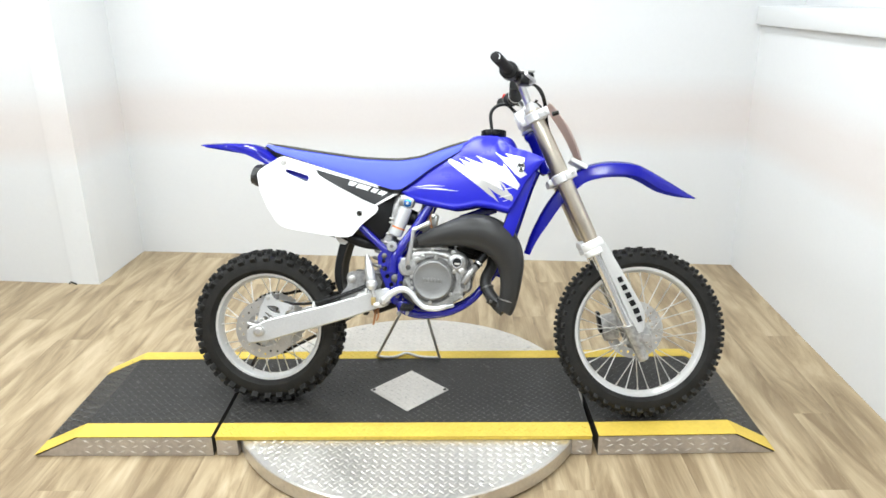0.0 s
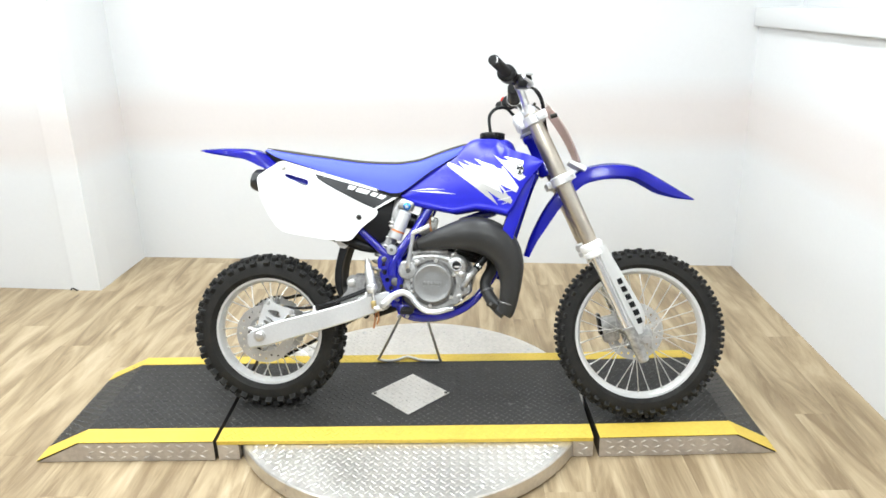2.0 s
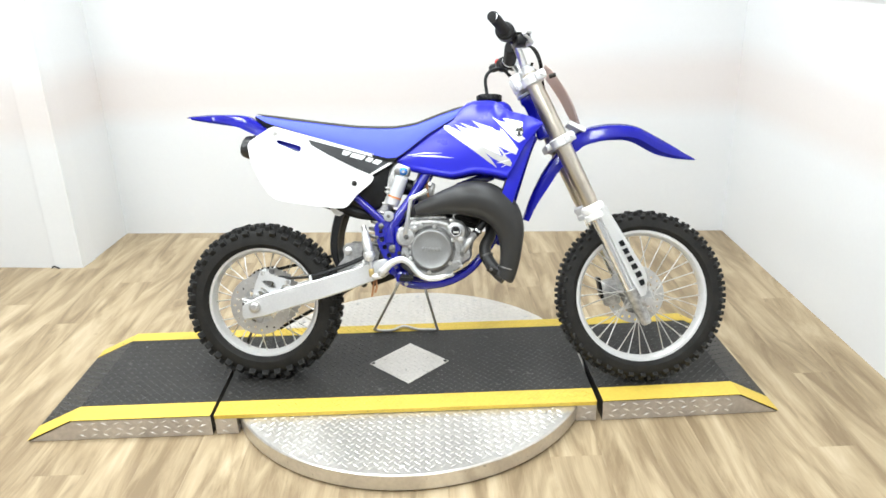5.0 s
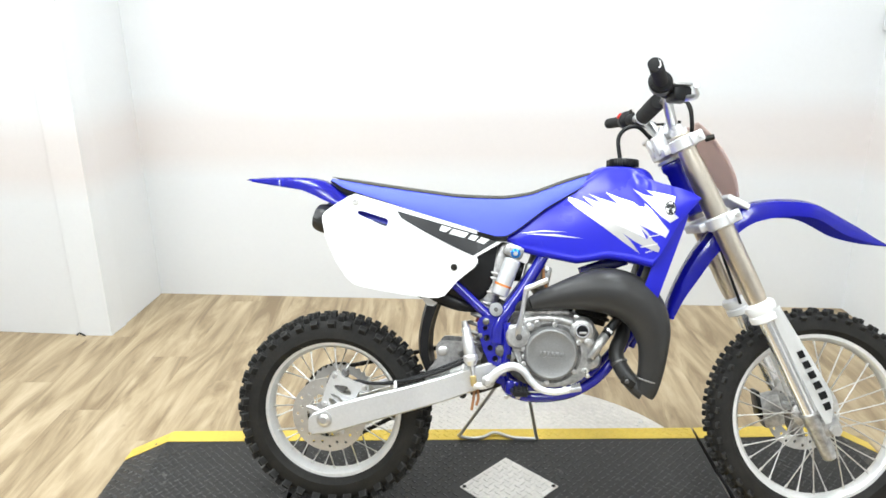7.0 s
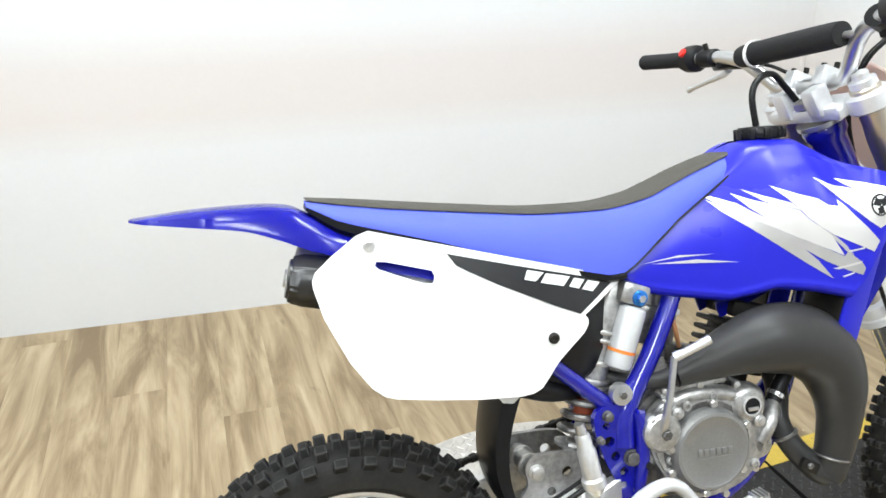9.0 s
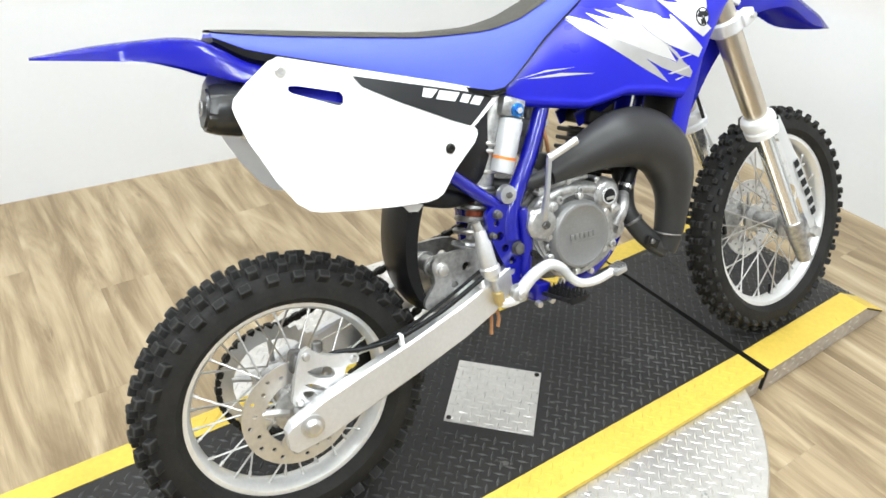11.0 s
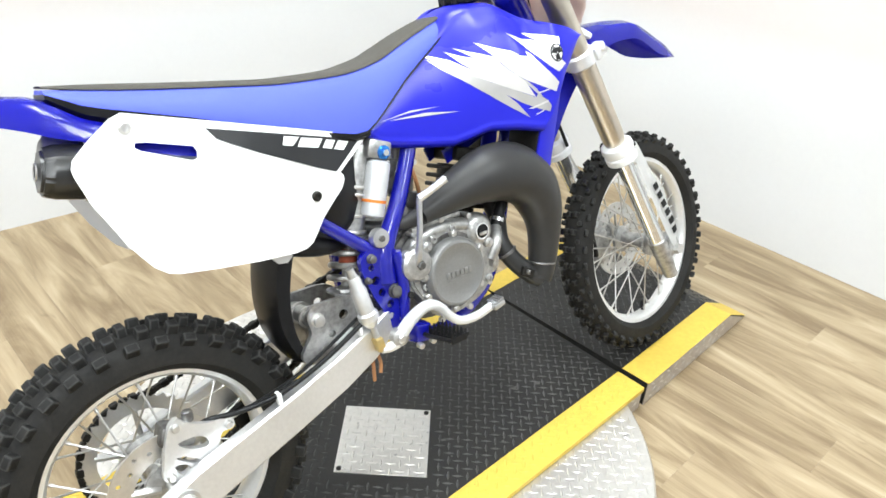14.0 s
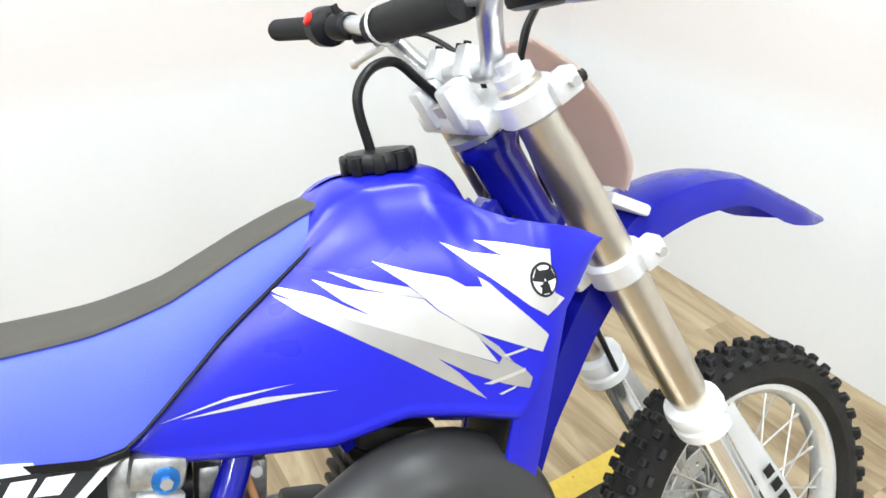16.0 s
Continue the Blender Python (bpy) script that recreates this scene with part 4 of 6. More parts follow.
# front mudguard
rings = []
MID = smooth_path([(0.846, 0.525), (0.872, 0.600), (0.918, 0.690), (0.975, 0.763), (1.030, 0.808), (1.090, 0.825), (1.150, 0.827), (1.205, 0.817), (1.271, 0.783), (1.342, 0.741), (1.394, 0.711)], 4)
for u, w in MID:
    drop = curve(u, [(0.846, 0.020), (0.90, 0.040), (0.96, 0.045), (1.05, 0.050), (1.14, 0.046), (1.20, 0.042), (1.27, 0.044), (1.33, 0.028), (1.394, 0.001)])
    wd = lerp(u, [(0.846, 0.045), (0.95, 0.056), (1.05, 0.058), (1.2, 0.060), (1.32, 0.048), (1.38, 0.022), (1.394, 0.010)])
    nx = lerp(u, [(0.846, 0.95), (0.92, 0.85), (0.98, 0.7), (1.05, 0.25), (1.12, 0.0), (1.394, -0.15)])
    nz = math.sqrt(max(0.0, 1 - nx * nx))
    half = [(wd, 1.0), (wd * 0.98, 0.55), (wd * 0.86, 0.2), (wd * 0.5, 0.03), (0, 0)]
    rings.append([(u + nx * drop * k, -v, w - nz * drop * k) for v, k in half] + [(u + nx * drop * k, v, w - nz * drop * k) for v, k in half[-2::-1]])
bm = loft(rings, caps=False)
bmesh.ops.solidify(bm, geom=bm.faces[:], thickness=0.003)
bmesh.ops.translate(bm, verts=bm.verts, vec=(0.004, 0.0, 0.005))
part("front_mudguard", bm, M_GUARD, bike, "blue plastic front mudguard", 45)
# ---- forks, bars ----
FA, FB = Vector((0.864, 0, 0.99)), Vector((1.232, 0, 0.205))
FD = (FB - FA).normalized()
FN = Vector((-FD.z, 0, FD.x))


def on_fork(w, v=0.0, ahead=0.0):
    k = (FA.z - w) / (FA.z - FB.z)
    p = FA + (FB - FA) * k + FN * ahead
    return Vector((p.x, v, p.z))


VC, VS = 0.004, 0.097
for sgn in (-1, 1):
    v = VC + sgn * VS
    leg = new("fork_leg")
    leg.parent = bike
    tagged(leg, "upside-down fork leg with a white guard")
    part("outer_tube", lathe([(0.020, 0), (0.0235, 0.004), (0.0235, 0.06), (0.0255, 0.09), (0.0265, 0.24), (0.0255, 0.43), (0.022, 0.455)], on_fork(0.984, v), FD, 28), M_GOLD, leg, "tan anodised fork tube")
    part("slider", lathe([(0.0195, 0), (0.0195, 0.30)], on_fork(0.565, v), FD, 24), M_CHROME, leg, "bright chromed slider")
    part("collar", lathe([(0.027, 0), (0.035, 0.005), (0.037, 0.016), (0.033, 0.028), (0.036, 0.032), (0.035, 0.046), (0.024, 0.050)], on_fork(0.577, v), FD, 24), M_WHITE, leg)
    lug = rod(on_fork(0.315, v), on_fork(0.203, v), 0.0225, 0.017, 20, 0.004)
    box(on_fork(0.275, v, 0.022), (0.06, 0.036, 0.05), Matrix.Rotation(radians(-25.1), 3, "Y"), 0.008, lug)
    part("axle_lug", lug, M_CAST, leg)
    def guard_at(w, j, lift=0.0):
        """A point of the guard: w its height, j from its rear edge (0) to its front edge (1)."""
        n0 = lerp(w, [(0.285, 0.016), (0.33, 0.012), (0.556, 0.008)])
        n1 = lerp(w, [(0.285, 0.034), (0.315, 0.056), (0.345, 0.062), (0.42, 0.054), (0.556, 0.038)])
        side = lerp(j, [(0, 0.0275), (0.4, 0.030), (0.75, 0.029), (0.92, 0.024), (1, 0.017)]) + lift
        return on_fork(w, v, n0 + (n1 - n0) * j + lift * 0.4) + Vector((0, sgn * side, 0))
    bm = loft([[guard_at(0.556 - 0.271 * k / 16, j / 9) for j in range(10)] for k in range(17)], caps=False)
    bmesh.ops.solidify(bm, geom=bm.faces[:], thickness=0.0022)
    gd = part("fork_guard", bm, M_WHITE, leg, "white fork guard with black lettering blocks", 50)
    for k in range(6):
        w0 = 0.452 - 0.0245 * k
        part("lettering_block", loft([[guard_at(w, j, 0.0035) for j in (0.30, 0.42, 0.54, 0.66)] for w in (w0, w0 - 0.008, w0 - 0.016)], None, False), M_BLACK, leg, "black block")
    # clamps
for w, ah, nm, wide in ((0.772, 0.0, "lower_clamp", 0.0), (0.962, -0.004, "upper_clamp", 0.0)):
    bm = bmesh.new()
    for sgn in (-1, 1):
        v = VC + sgn * VS
        lathe([(0.029, 0), (0.034, 0.004), (0.034, 0.028), (0.029, 0.032)], on_fork(w + 0.014, v), FD, 24, bm)
        box(on_fork(w, v + sgn * 0.026, 0.026), (0.034, 0.026, 0.028), Matrix.Rotation(radians(-25.1), 3, "Y"), 0.004, bm)
    box(on_fork(w, VC, -0.018), (0.062, 0.165, 0.024), Matrix.Rotation(radians(-25.1), 3, "Y"), 0.006, bm)
    if nm == "upper_clamp":
        for s in (-0.036, 0.036):
            box(on_fork(w + 0.02, VC + s, -0.038), (0.034, 0.03, 0.05), Matrix.Rotation(radians(-25.1), 3, "Y"), 0.006, bm)
    cl = part(nm, bm, M_CLAMP, bike, "cast aluminium fork clamp")
    for sgn in (-1, 1):
        part("pinch_bolt", rod(on_fork(w, VC + sgn * (VS + 0.036), 0.032), on_fork(w, VC + sgn * (VS + 0.046), 0.032), 0.006, sides=6), M_STEEL, cl)
    if nm == "upper_clamp":
        part("stem_nut", lathe([(0.018, 0), (0.018, 0.012), (0.011, 0.014), (0.011, 0.002)], on_fork(w + 0.012, VC, -0.035), -FD, 6), M_STEEL, cl)
for sgn in (-1, 1):
    part("fork_cap", lathe([(0.021, 0), (0.021, 0.012), (0.013, 0.013), (0.013, 0.024), (0.010, 0.026)], on_fork(0.982, VC + sgn * VS), -FD, 20), M_CLAMP, bike)
bars = new("handlebar")
bars.parent = bike
tagged(bars, "silver handlebar with black grips and a crossbar pad")
CV = 0.014
BAR = [(-0.375, 0.757, 1.090), (-0.25, 0.795, 1.078), (-0.185, 0.815, 1.071), (-0.135, 0.832, 1.053), (-0.085, 0.855, 1.005), (-0.055, 0.860, 0.998), (0.0, 0.860, 0.998)]
path = [(u, CV + v, w) for v, u, w in BAR] + [(u, CV - v, w) for v, u, w in BAR[-2::-1]]
part("bar", tube(path, 0.0125, 14, 5), M_ALU, bars, "silver alloy bar")
bm = tube([(0.822, CV - 0.15, 1.060), (0.815, CV, 1.063), (0.822, CV + 0.15, 1.060)], 0.006, 10, 3)
part("crossbar", bm, M_STEEL, bars)
pad = bmesh.new()
tube([(0.814, CV - 0.118, 1.063), (0.814, CV - 0.112, 1.063), (0.814, CV, 1.063), (0.814, CV + 0.112, 1.063), (0.814, CV + 0.118, 1.063)], [0.016, 0.0205, 0.0215, 0.0205, 0.016], 18, 3, pad)
part("crossbar_pad", pad, M_GRIP, bars, "black foam crossbar pad")
part("strap", lathe([(0.0240, -0.004), (0.0252, -0.004), (0.0252, 0.004), (0.0240, 0.004)], (0.814, CV + 0.082, 1.063), (0, 1, 0), 24, closed=True), M_WHITE, bars, "white strap")
for s in (-1, 1):
    for k in (0.036,):
        part("bar_clamp", box((0.860, CV + s * k, 1.004), (0.04, 0.026, 0.036), Matrix.Rotation(radians(20), 3, "Y"), 0.006), M_CLAMP, bars)
    for du in (-0.013, 0.013):
        part("clamp_bolt", rod((0.866 + du, CV + s * 0.036, 1.018), (0.869 + du, CV + s * 0.036, 1.028), 0.0045, sides=8), M_DARK, bars)
    p0, p1 = Vector((0.757, CV + s * 0.378, 1.090)), Vector((0.793, CV + s * 0.258, 1.0785))
    ln = (p1 - p0).length
    gr = lathe([(0.010, 0), (0.0165, 0.003)] + [(0.0165 - 0.0008 * (k % 2), 0.008 + k * (ln - 0.02) / 20) for k in range(20)] + [(0.0165, ln - 0.012), (0.024, ln - 0.009), (0.024, ln - 0.004), (0.014, ln)], p0, p1 - p0, 20)
    part("grip", gr, M_GRIP, bars, "ribbed black rubber grip")
# throttle housing and front brake (right), kill switch and clutch lever (left)
part("throttle_housing", lathe([(0.018, 0), (0.028, 0.004), (0.028, 0.028), (0.018, 0.034)], (0.790, CV - 0.262, 1.0795), (0.03, 0.12, -0.012), 20), M_BLACK, bars)
bm = box((0.842, CV - 0.205, 1.060), (0.045, 0.05, 0.035), Matrix.Rotation(radians(15), 3, "Z"), 0.008)
rod((0.83, CV - 0.19, 1.066), (0.80, CV - 0.20, 1.076), 0.017, bm=bm)
part("brake_cylinder", bm, M_BLACK, bars)
part("cylinder_lid", box((0.842, CV - 0.205, 1.081), (0.046, 0.052, 0.006), Matrix.Rotation(radians(15), 3, "Z"), 0.002), M_CAST, bars)
part("brake_lever", tube([(0.855, CV - 0.215, 1.050), (0.868, CV - 0.25, 1.046), (0.862, CV - 0.30, 1.043), (0.846, CV - 0.35, 1.044), (0.842, CV - 0.372, 1.046)], [0.008, 0.0062, 0.005, 0.0045, 0.0055], 10, 4), M_ALU, bars, "silver brake lever")
part("kill_switch", lathe([(0.018, 0), (0.0275, 0.004), (0.0275, 0.022), (0.018, 0.027)], (0.791, CV + 0.262, 1.0795), (0.03, -0.12, -0.012), 20), M_BLACK, bars)
part("kill_button", lathe([(0.009, 0), (0.009, 0.004), (0.007, 0.006)], (0.7715, CV + 0.249, 1.090), (-1, 0, 0.55), 14), M_RED, bars, "red stop button")
bm = box((0.828, CV + 0.20, 1.060), (0.035, 0.045, 0.022), Matrix.Rotation(radians(-20), 3, "Z"), 0.006)
part("clutch_perch", bm, M_BLACK, bars)
part("lever_bracket", rod((0.809, CV + 0.195, 1.072), (0.800, CV + 0.228, 1.075), 0.0185, sides=18, bevel=0.003), M_BLACK, bars)
part("cable_boot", tube([(0.835, CV + 0.190, 1.058), (0.842, CV + 0.160, 1.052), (0.850, CV + 0.130, 1.048)], [0.010, 0.008, 0.005], 10, 4), M_BLACK, bars)
part("bracket_bolt", rod((0.800, CV + 0.212, 1.090), (0.796, CV + 0.212, 1.102), 0.005, sides=8), M_DARK, bars)
part("clutch_lever", tube([(0.850, CV + 0.215, 1.050), (0.872, CV + 0.27, 1.044), (0.874, CV + 0.33, 1.036), (0.868, CV + 0.372, 1.028), (0.868, CV + 0.385, 1.026)], [0.008, 0.0065, 0.0055, 0.005, 0.008], 10, 4), M_ALU, bars, "silver clutch lever")
part("brake_hose", tube([(0.845, CV - 0.185, 1.055), (0.885, CV - 0.13, 1.050), (0.908, CV - 0.06, 1.02), (0.922, CV - 0.015, 0.94), (0.960, CV + 0.01, 0.84), (1.01, VC + 0.05, 0.70), (1.062, VC + 0.052, 0.56)], 0.004, 8, 6), M_BLACK, bars)
part("throttle_cable", tube([(0.815, CV - 0.235, 1.066), (0.865, CV - 0.17, 1.055), (0.900, CV - 0.08, 1.025), (0.912, CV - 0.02, 0.95), (0.905, CV - 0.02, 0.86), (0.86, -0.02, 0.76)], 0.0035, 8, 6), M_BLACK, bars)
part("clutch_cable", tube([(0.845, CV + 0.20, 1.055), (0.89, CV + 0.14, 1.045), (0.918, CV + 0.06, 0.98), (0.895, CV + 0.03, 0.88), (0.85, 0.03, 0.75)], 0.0035, 8, 6), M_BLACK, bars)

# number plate
rings = []
for k in range(13):
    f = k / 12
    u, w = 0.922 + 0.108 * f + 0.012 * math.sin(math.pi * f), 1.022 - 0.185 * f
    wd = lerp(f, [(0, 0.062), (0.15, 0.092), (0.45, 0.100), (0.8, 0.088), (1, 0.055)])
    rings.append([(u - 0.012 * (j / 5) ** 2, VC + wd * j / 5, w) for j in range(-5, 6)])
bm = loft(rings, caps=False)
bmesh.ops.solidify(bm, geom=bm.faces[:], thickness=0.003)
npl = part("number_plate", bm, M_PLATE, bike, "brown-backed plastic front number plate", 50)
bm = loft([[(p[0] + 0.0042, VC + (p[1] - VC) * 1.03, p[2]) for p in r] for r in rings], caps=False)
bmesh.ops.solidify(bm, geom=bm.faces[:], thickness=0.0012)
part("plate_face", bm, M_PLATE, npl, "", 50)
part("plate_bracket", box((1.020, VC - 0.01, 0.822), (0.06, 0.11, 0.014), Matrix.Rotation(radians(28), 3, "Y"), 0.004), M_WHITE, npl)
part("plate_bolt", rod((0.930, VC - 0.092, 0.972), (0.950, VC - 0.092, 0.978), 0.007, sides=10), M_DARK, npl)
# ---- frame ----
fr = new("frame")
fr.parent = bike
tagged(fr, "glossy blue tubular steel frame")
part("steering_head", lathe([(0.032, 0), (0.036, 0.006), (0.036, 0.02), (0.030, 0.03), (0.029, 0.12), (0.034, 0.13), (0.034, 0.145), (0.028, 0.15)], (0.872, 0.005, 0.931), (0.42, 0, -0.907), 24), M_FRAME, fr)
part("head_bearing_ring", lathe([(0.040, 0), (0.040, 0.008), (0.034, 0.010)], (0.8695, 0.005, 0.9375), (0.42, 0, -0.907), 24), M_ALU, fr)
part("down_tube", tube([(0.885, 0, 0.80), (0.862, 0, 0.745), (0.822, 0, 0.62), (0.785, 0, 0.50), (0.765, 0, 0.45)], 0.018, 12, 4), M_FRAME, fr)
part("gusset", prism([(0.80, 0.80), (0.868, 0.86), (0.895, 0.80), (0.85, 0.73)], -0.022, 0.022, 0.006), M_FRAME, fr)
for s in (-1, 1):
    part("top_rail", tube([(0.86, s * 0.02, 0.845), (0.75, s * 0.045, 0.78), (0.62, s * 0.058, 0.715), (0.56, s * 0.062, 0.695)], 0.014, 10, 4), M_FRAME, fr)
    part("rear_upright", tube([(0.553, s * 0.044, 0.700), (0.528, s * 0.054, 0.655), (0.488, s * 0.067, 0.590), (0.437, s * 0.078, 0.515), (0.428, s * 0.08, 0.46)], [0.0145, 0.0155, 0.016, 0.018, 0.02], 14, 5), M_FRAME, fr)
    part("seat_stay", tube([(0.25, s * 0.07, 0.668), (0.306, s * 0.071, 0.617), (0.36, s * 0.074, 0.568), (0.412, s * 0.078, 0.522)], 0.0125, 12, 4), M_FRAME, fr)
    part("cradle", tube([(0.445, s * 0.078, 0.40), (0.455, s * 0.076, 0.345), (0.512, s * 0.07, 0.322), (0.604, s * 0.062, 0.331), (0.677, s * 0.052, 0.368), (0.730, s * 0.038, 0.428), (0.770, s * 0.018, 0.485)], 0.0125, 12, 5), M_FRAME, fr)
    out = smooth_path([(0.378, 0.512), (0.405, 0.530), (0.450, 0.520), (0.464, 0.470), (0.462, 0.430), (0.452, 0.375), (0.438, 0.357), (0.421, 0.370), (0.409, 0.408), (0.390, 0.452)], 3, True)
    back = s > 0
    holes = [[(cu + r * math.cos(a), cw + r * math.sin(a)) for a in np.linspace(0, 2 * math.pi, 10, endpoint=False)] for cu, cw, r in ((0.402, 0.472, 0.0085), (0.411, 0.447, 0.0075), (0.424, 0.420, 0.0075), (0.398, 0.497, 0.006), (0.430, 0.482, 0.0065), (0.422, 0.398, 0.006))]
    bm = sheet([(max(p[0], 0.41) if back else p[0], p[1]) for p in out], 0.012, lambda u, w: -0.090, () if back else holes, 0)
    bmesh.ops.dissolve_limit(bm, angle_limit=0.01, verts=bm.verts, edges=bm.edges)
    bmesh.ops.triangulate(bm, faces=bm.faces[:])
    if s > 0:
        mirror(bm)
    if not back:
        part("plate_rib", tube([(0.452, -0.092, 0.512), (0.456, -0.094, 0.470), (0.452, -0.094, 0.420), (0.444, -0.092, 0.372)], [0.010, 0.012, 0.011, 0.008], 10, 4), M_FRAME, fr, "", 60)
        # solid dark block imitates the shade seen through the plate's holes
        part("gap_shade_block", box((0.428, -0.070, 0.420), (0.075, 0.012, 0.11), Matrix.Rotation(radians(12), 3, "Y"), 0.004), M_DARK, fr, "dark block standing in for the shade behind the plate")
    pl = part("pivot_plate", bm, M_FRAME, fr, "drilled blue pivot plate", 30)
    for u, w, r in () if back else ((0.437, 0.441, 0.011), (0.400, 0.514, 0.007), (0.446, 0.385, 0.007), (0.386, 0.478, 0.005)):
        b2 = lathe([(r * 1.25, 0), (r * 1.25, 0.003), (r, 0.0035), (r, 0.010), (r * 0.8, 0.011)], (u, -0.090, w), (0, -1, 0), 12)
        part("bolt", b2, M_CASE, pl)
part("shock_mount_boss", lathe([(0.012, 0), (0.0165, 0.002), (0.0175, 0.01), (0.0165, 0.018), (0.007, 0.019)], (0.425, -0.078, 0.545), (0, -1, 0), 24), M_ALU, fr)
part("boss_nut", rod((0.425, -0.096, 0.545), (0.425, -0.101, 0.545), 0.006, sides=6), M_CASE, fr)

# airbox, intake, carburettor
rings = []
for u, lo, hi, wd in ((0.22, 0.60, 0.76, 0.06), (0.30, 0.575, 0.745, 0.072), (0.36, 0.555, 0.725, 0.074), (0.40, 0.575, 0.715, 0.066), (0.43, 0.61, 0.71, 0.05)):
    half = [(wd * 0.8, lo), (wd, lo + 0.02), (wd, hi - 0.015), (wd * 0.85, hi)]
    rings.append([(u, -v, w) for v, w in half] + [(u, v, w) for v, w in half[::-1]])
part("airbox", loft(rings), M_BLACK, bike, "black plastic airbox", 40)
part("intake_boot", tube([(0.41, 0.0, 0.655), (0.45, 0.0, 0.645), (0.49, 0.0, 0.635)], [0.035, 0.030, 0.025], 16, 4), M_BLACK, bike)
carb = bmesh.new()
box((0.527, 0.0, 0.625), (0.070, 0.055, 0.065), Matrix.Rotation(radians(12), 3, "Y"), 0.008, carb)
rod((0.522, 0, 0.650), (0.534, 0, 0.690), 0.022, 0.020, 18, 0.003, carb)
rod((0.532, 0, 0.600), (0.540, 0, 0.565), 0.022, 0.014, 18, 0.004, carb)
cb = part("carburettor", carb, M_CAST, bike, "cast metal carburettor")
part("carb_cap", rod((0.533, 0, 0.688), (0.540, 0, 0.712), 0.024, 0.022, 18, 0.003), M_BLACK, cb)
part("idle_screw", rod((0.552, -0.026, 0.645), (0.552, -0.045, 0.648), 0.006, sides=10), M_STEEL, cb)
part("fuel_hose", tube([(0.545, -0.03, 0.655), (0.543, -0.045, 0.64), (0.546, -0.05, 0.615), (0.556, -0.04, 0.590)], 0.004, 8, 5), M_HOSE, cb)

# radiators behind the shrouds
LEAN_R = Matrix.Rotation(radians(19), 3, "Y")
for s in (-1, 1):
    rc = Vector((0.822, s * 0.085, 0.690))
    rad = part("radiator", box(rc, (0.030, 0.085, 0.21), LEAN_R, 0.006), M_DARK, bike, "dark finned radiator")
    for k in range(7):
        part("louvre", box(rc + LEAN_R @ Vector((0.020, 0, -0.085 + 0.027 * k)), (0.018, 0.09, 0.004), LEAN_R @ Matrix.Rotation(radians(30), 3, "Y"), 0.001), M_BLUE, rad)
    for dv in (-0.044, 0.044):
        part("side_rail", box(rc + LEAN_R @ Vector((0.008, dv, 0)), (0.04, 0.006, 0.22), LEAN_R, 0.002), M_BLUE, rad)
    part("rail_bolt", rod(rc + Vector((0.028, s * 0.020, 0.040)), rc + Vector((0.028, s * 0.030, 0.040)), 0.009, sides=12, bevel=0.002), M_STEEL, rad)

# ---- engine ----
eng = new("engine")
eng.parent = bike
eng.location = (-0.002, 0.011, 0.0)
tagged(eng, "small cast aluminium two-stroke engine")
bm = bmesh.new()
case = [tuple(p) for p in smooth_path([(0.452, 0.490), (0.480, 0.527), (0.540, 0.545), (0.605, 0.540), (0.665, 0.515), (0.690, 0.465), (0.672, 0.400), (0.615, 0.358), (0.530, 0.348), (0.468, 0.375), (0.448, 0.430)], 4, True)]
sheet(case, 0.156, lambda u, w: -0.078, (), 0, bm)
bmesh.ops.bevel(bm, geom=[e for e in bm.edges if len(e.link_faces) == 2 and e.calc_face_angle(0) > 0.9], offset=0.006, segments=2, affect="EDGES")
part("crankcase", bm, M_CASE, eng, "", 35)
cov = [tuple(p) for p in smooth_path([(0.478, 0.500), (0.520, 0.528), (0.575, 0.533), (0.630, 0.520), (0.668, 0.480), (0.672, 0.425), (0.640, 0.375), (0.580, 0.355), (0.520, 0.362), (0.492, 0.400), (0.470, 0.450)], 4, True)]
bm = sheet(cov, 0.036, lambda u, w: -0.1120, (), 0)
bmesh.ops.bevel(bm, geom=[e for e in bm.edges if len(e.link_faces) == 2 and e.calc_face_angle(0) > 0.9], offset=0.005, segments=2, affect="EDGES")
part("side_case", bm, M_CAST, eng, "", 35)
CL = (0.564, -0.1140, 0.440)
cc = part("clutch_cover", lathe([(0.0665, -0.006), (0.067, 0.004), (0.0655, 0.012), (0.0615, 0.0185), (0.057, 0.0195), (0.055, 0.0185), (0.03, 0.0195), (0.005, 0.0195)], CL, (0, -1, 0), 48), M_COVER, eng, "round grey clutch cover", 30)
for k in range(6):
    a = 2 * math.pi * k / 6 + 0.4
    part("cover_bolt", lathe([(0.0065, 0), (0.0065, 0.012), (0.0045, 0.014)], (CL[0] + 0.0725 * math.cos(a), -0.1100, CL[2] + 0.0725 * math.sin(a)), (0, -1, 0), 10), M_STEEL, cc)
for k in range(6):
    part("raised_mark", box((CL[0] - 0.026 + 0.0104 * k, -0.1345, CL[2] + 0.002 - 0.0004 * k), (0.0075, 0.0018, 0.011), None, 0.0006), M_COVER, cc)
part("raised_line", box((CL[0], -0.1342, CL[2] - 0.009), (0.058, 0.0012, 0.0022)), M_COVER, cc)
part("kick_boss", lathe([(0.030, 0), (0.031, 0.014), (0.026, 0.020), (0.014, 0.021)], (0.483, -0.1080, 0.480), (0, -1, 0), 28), M_CAST, eng)
part("oil_cap", lathe([(0.0135, 0), (0.0165, 0), (0.0165, 0.006), (0.0135, 0.006)], (0.640, -0.117, 0.498), (0, -1, 0), 24, closed=True), M_CHROME, eng)
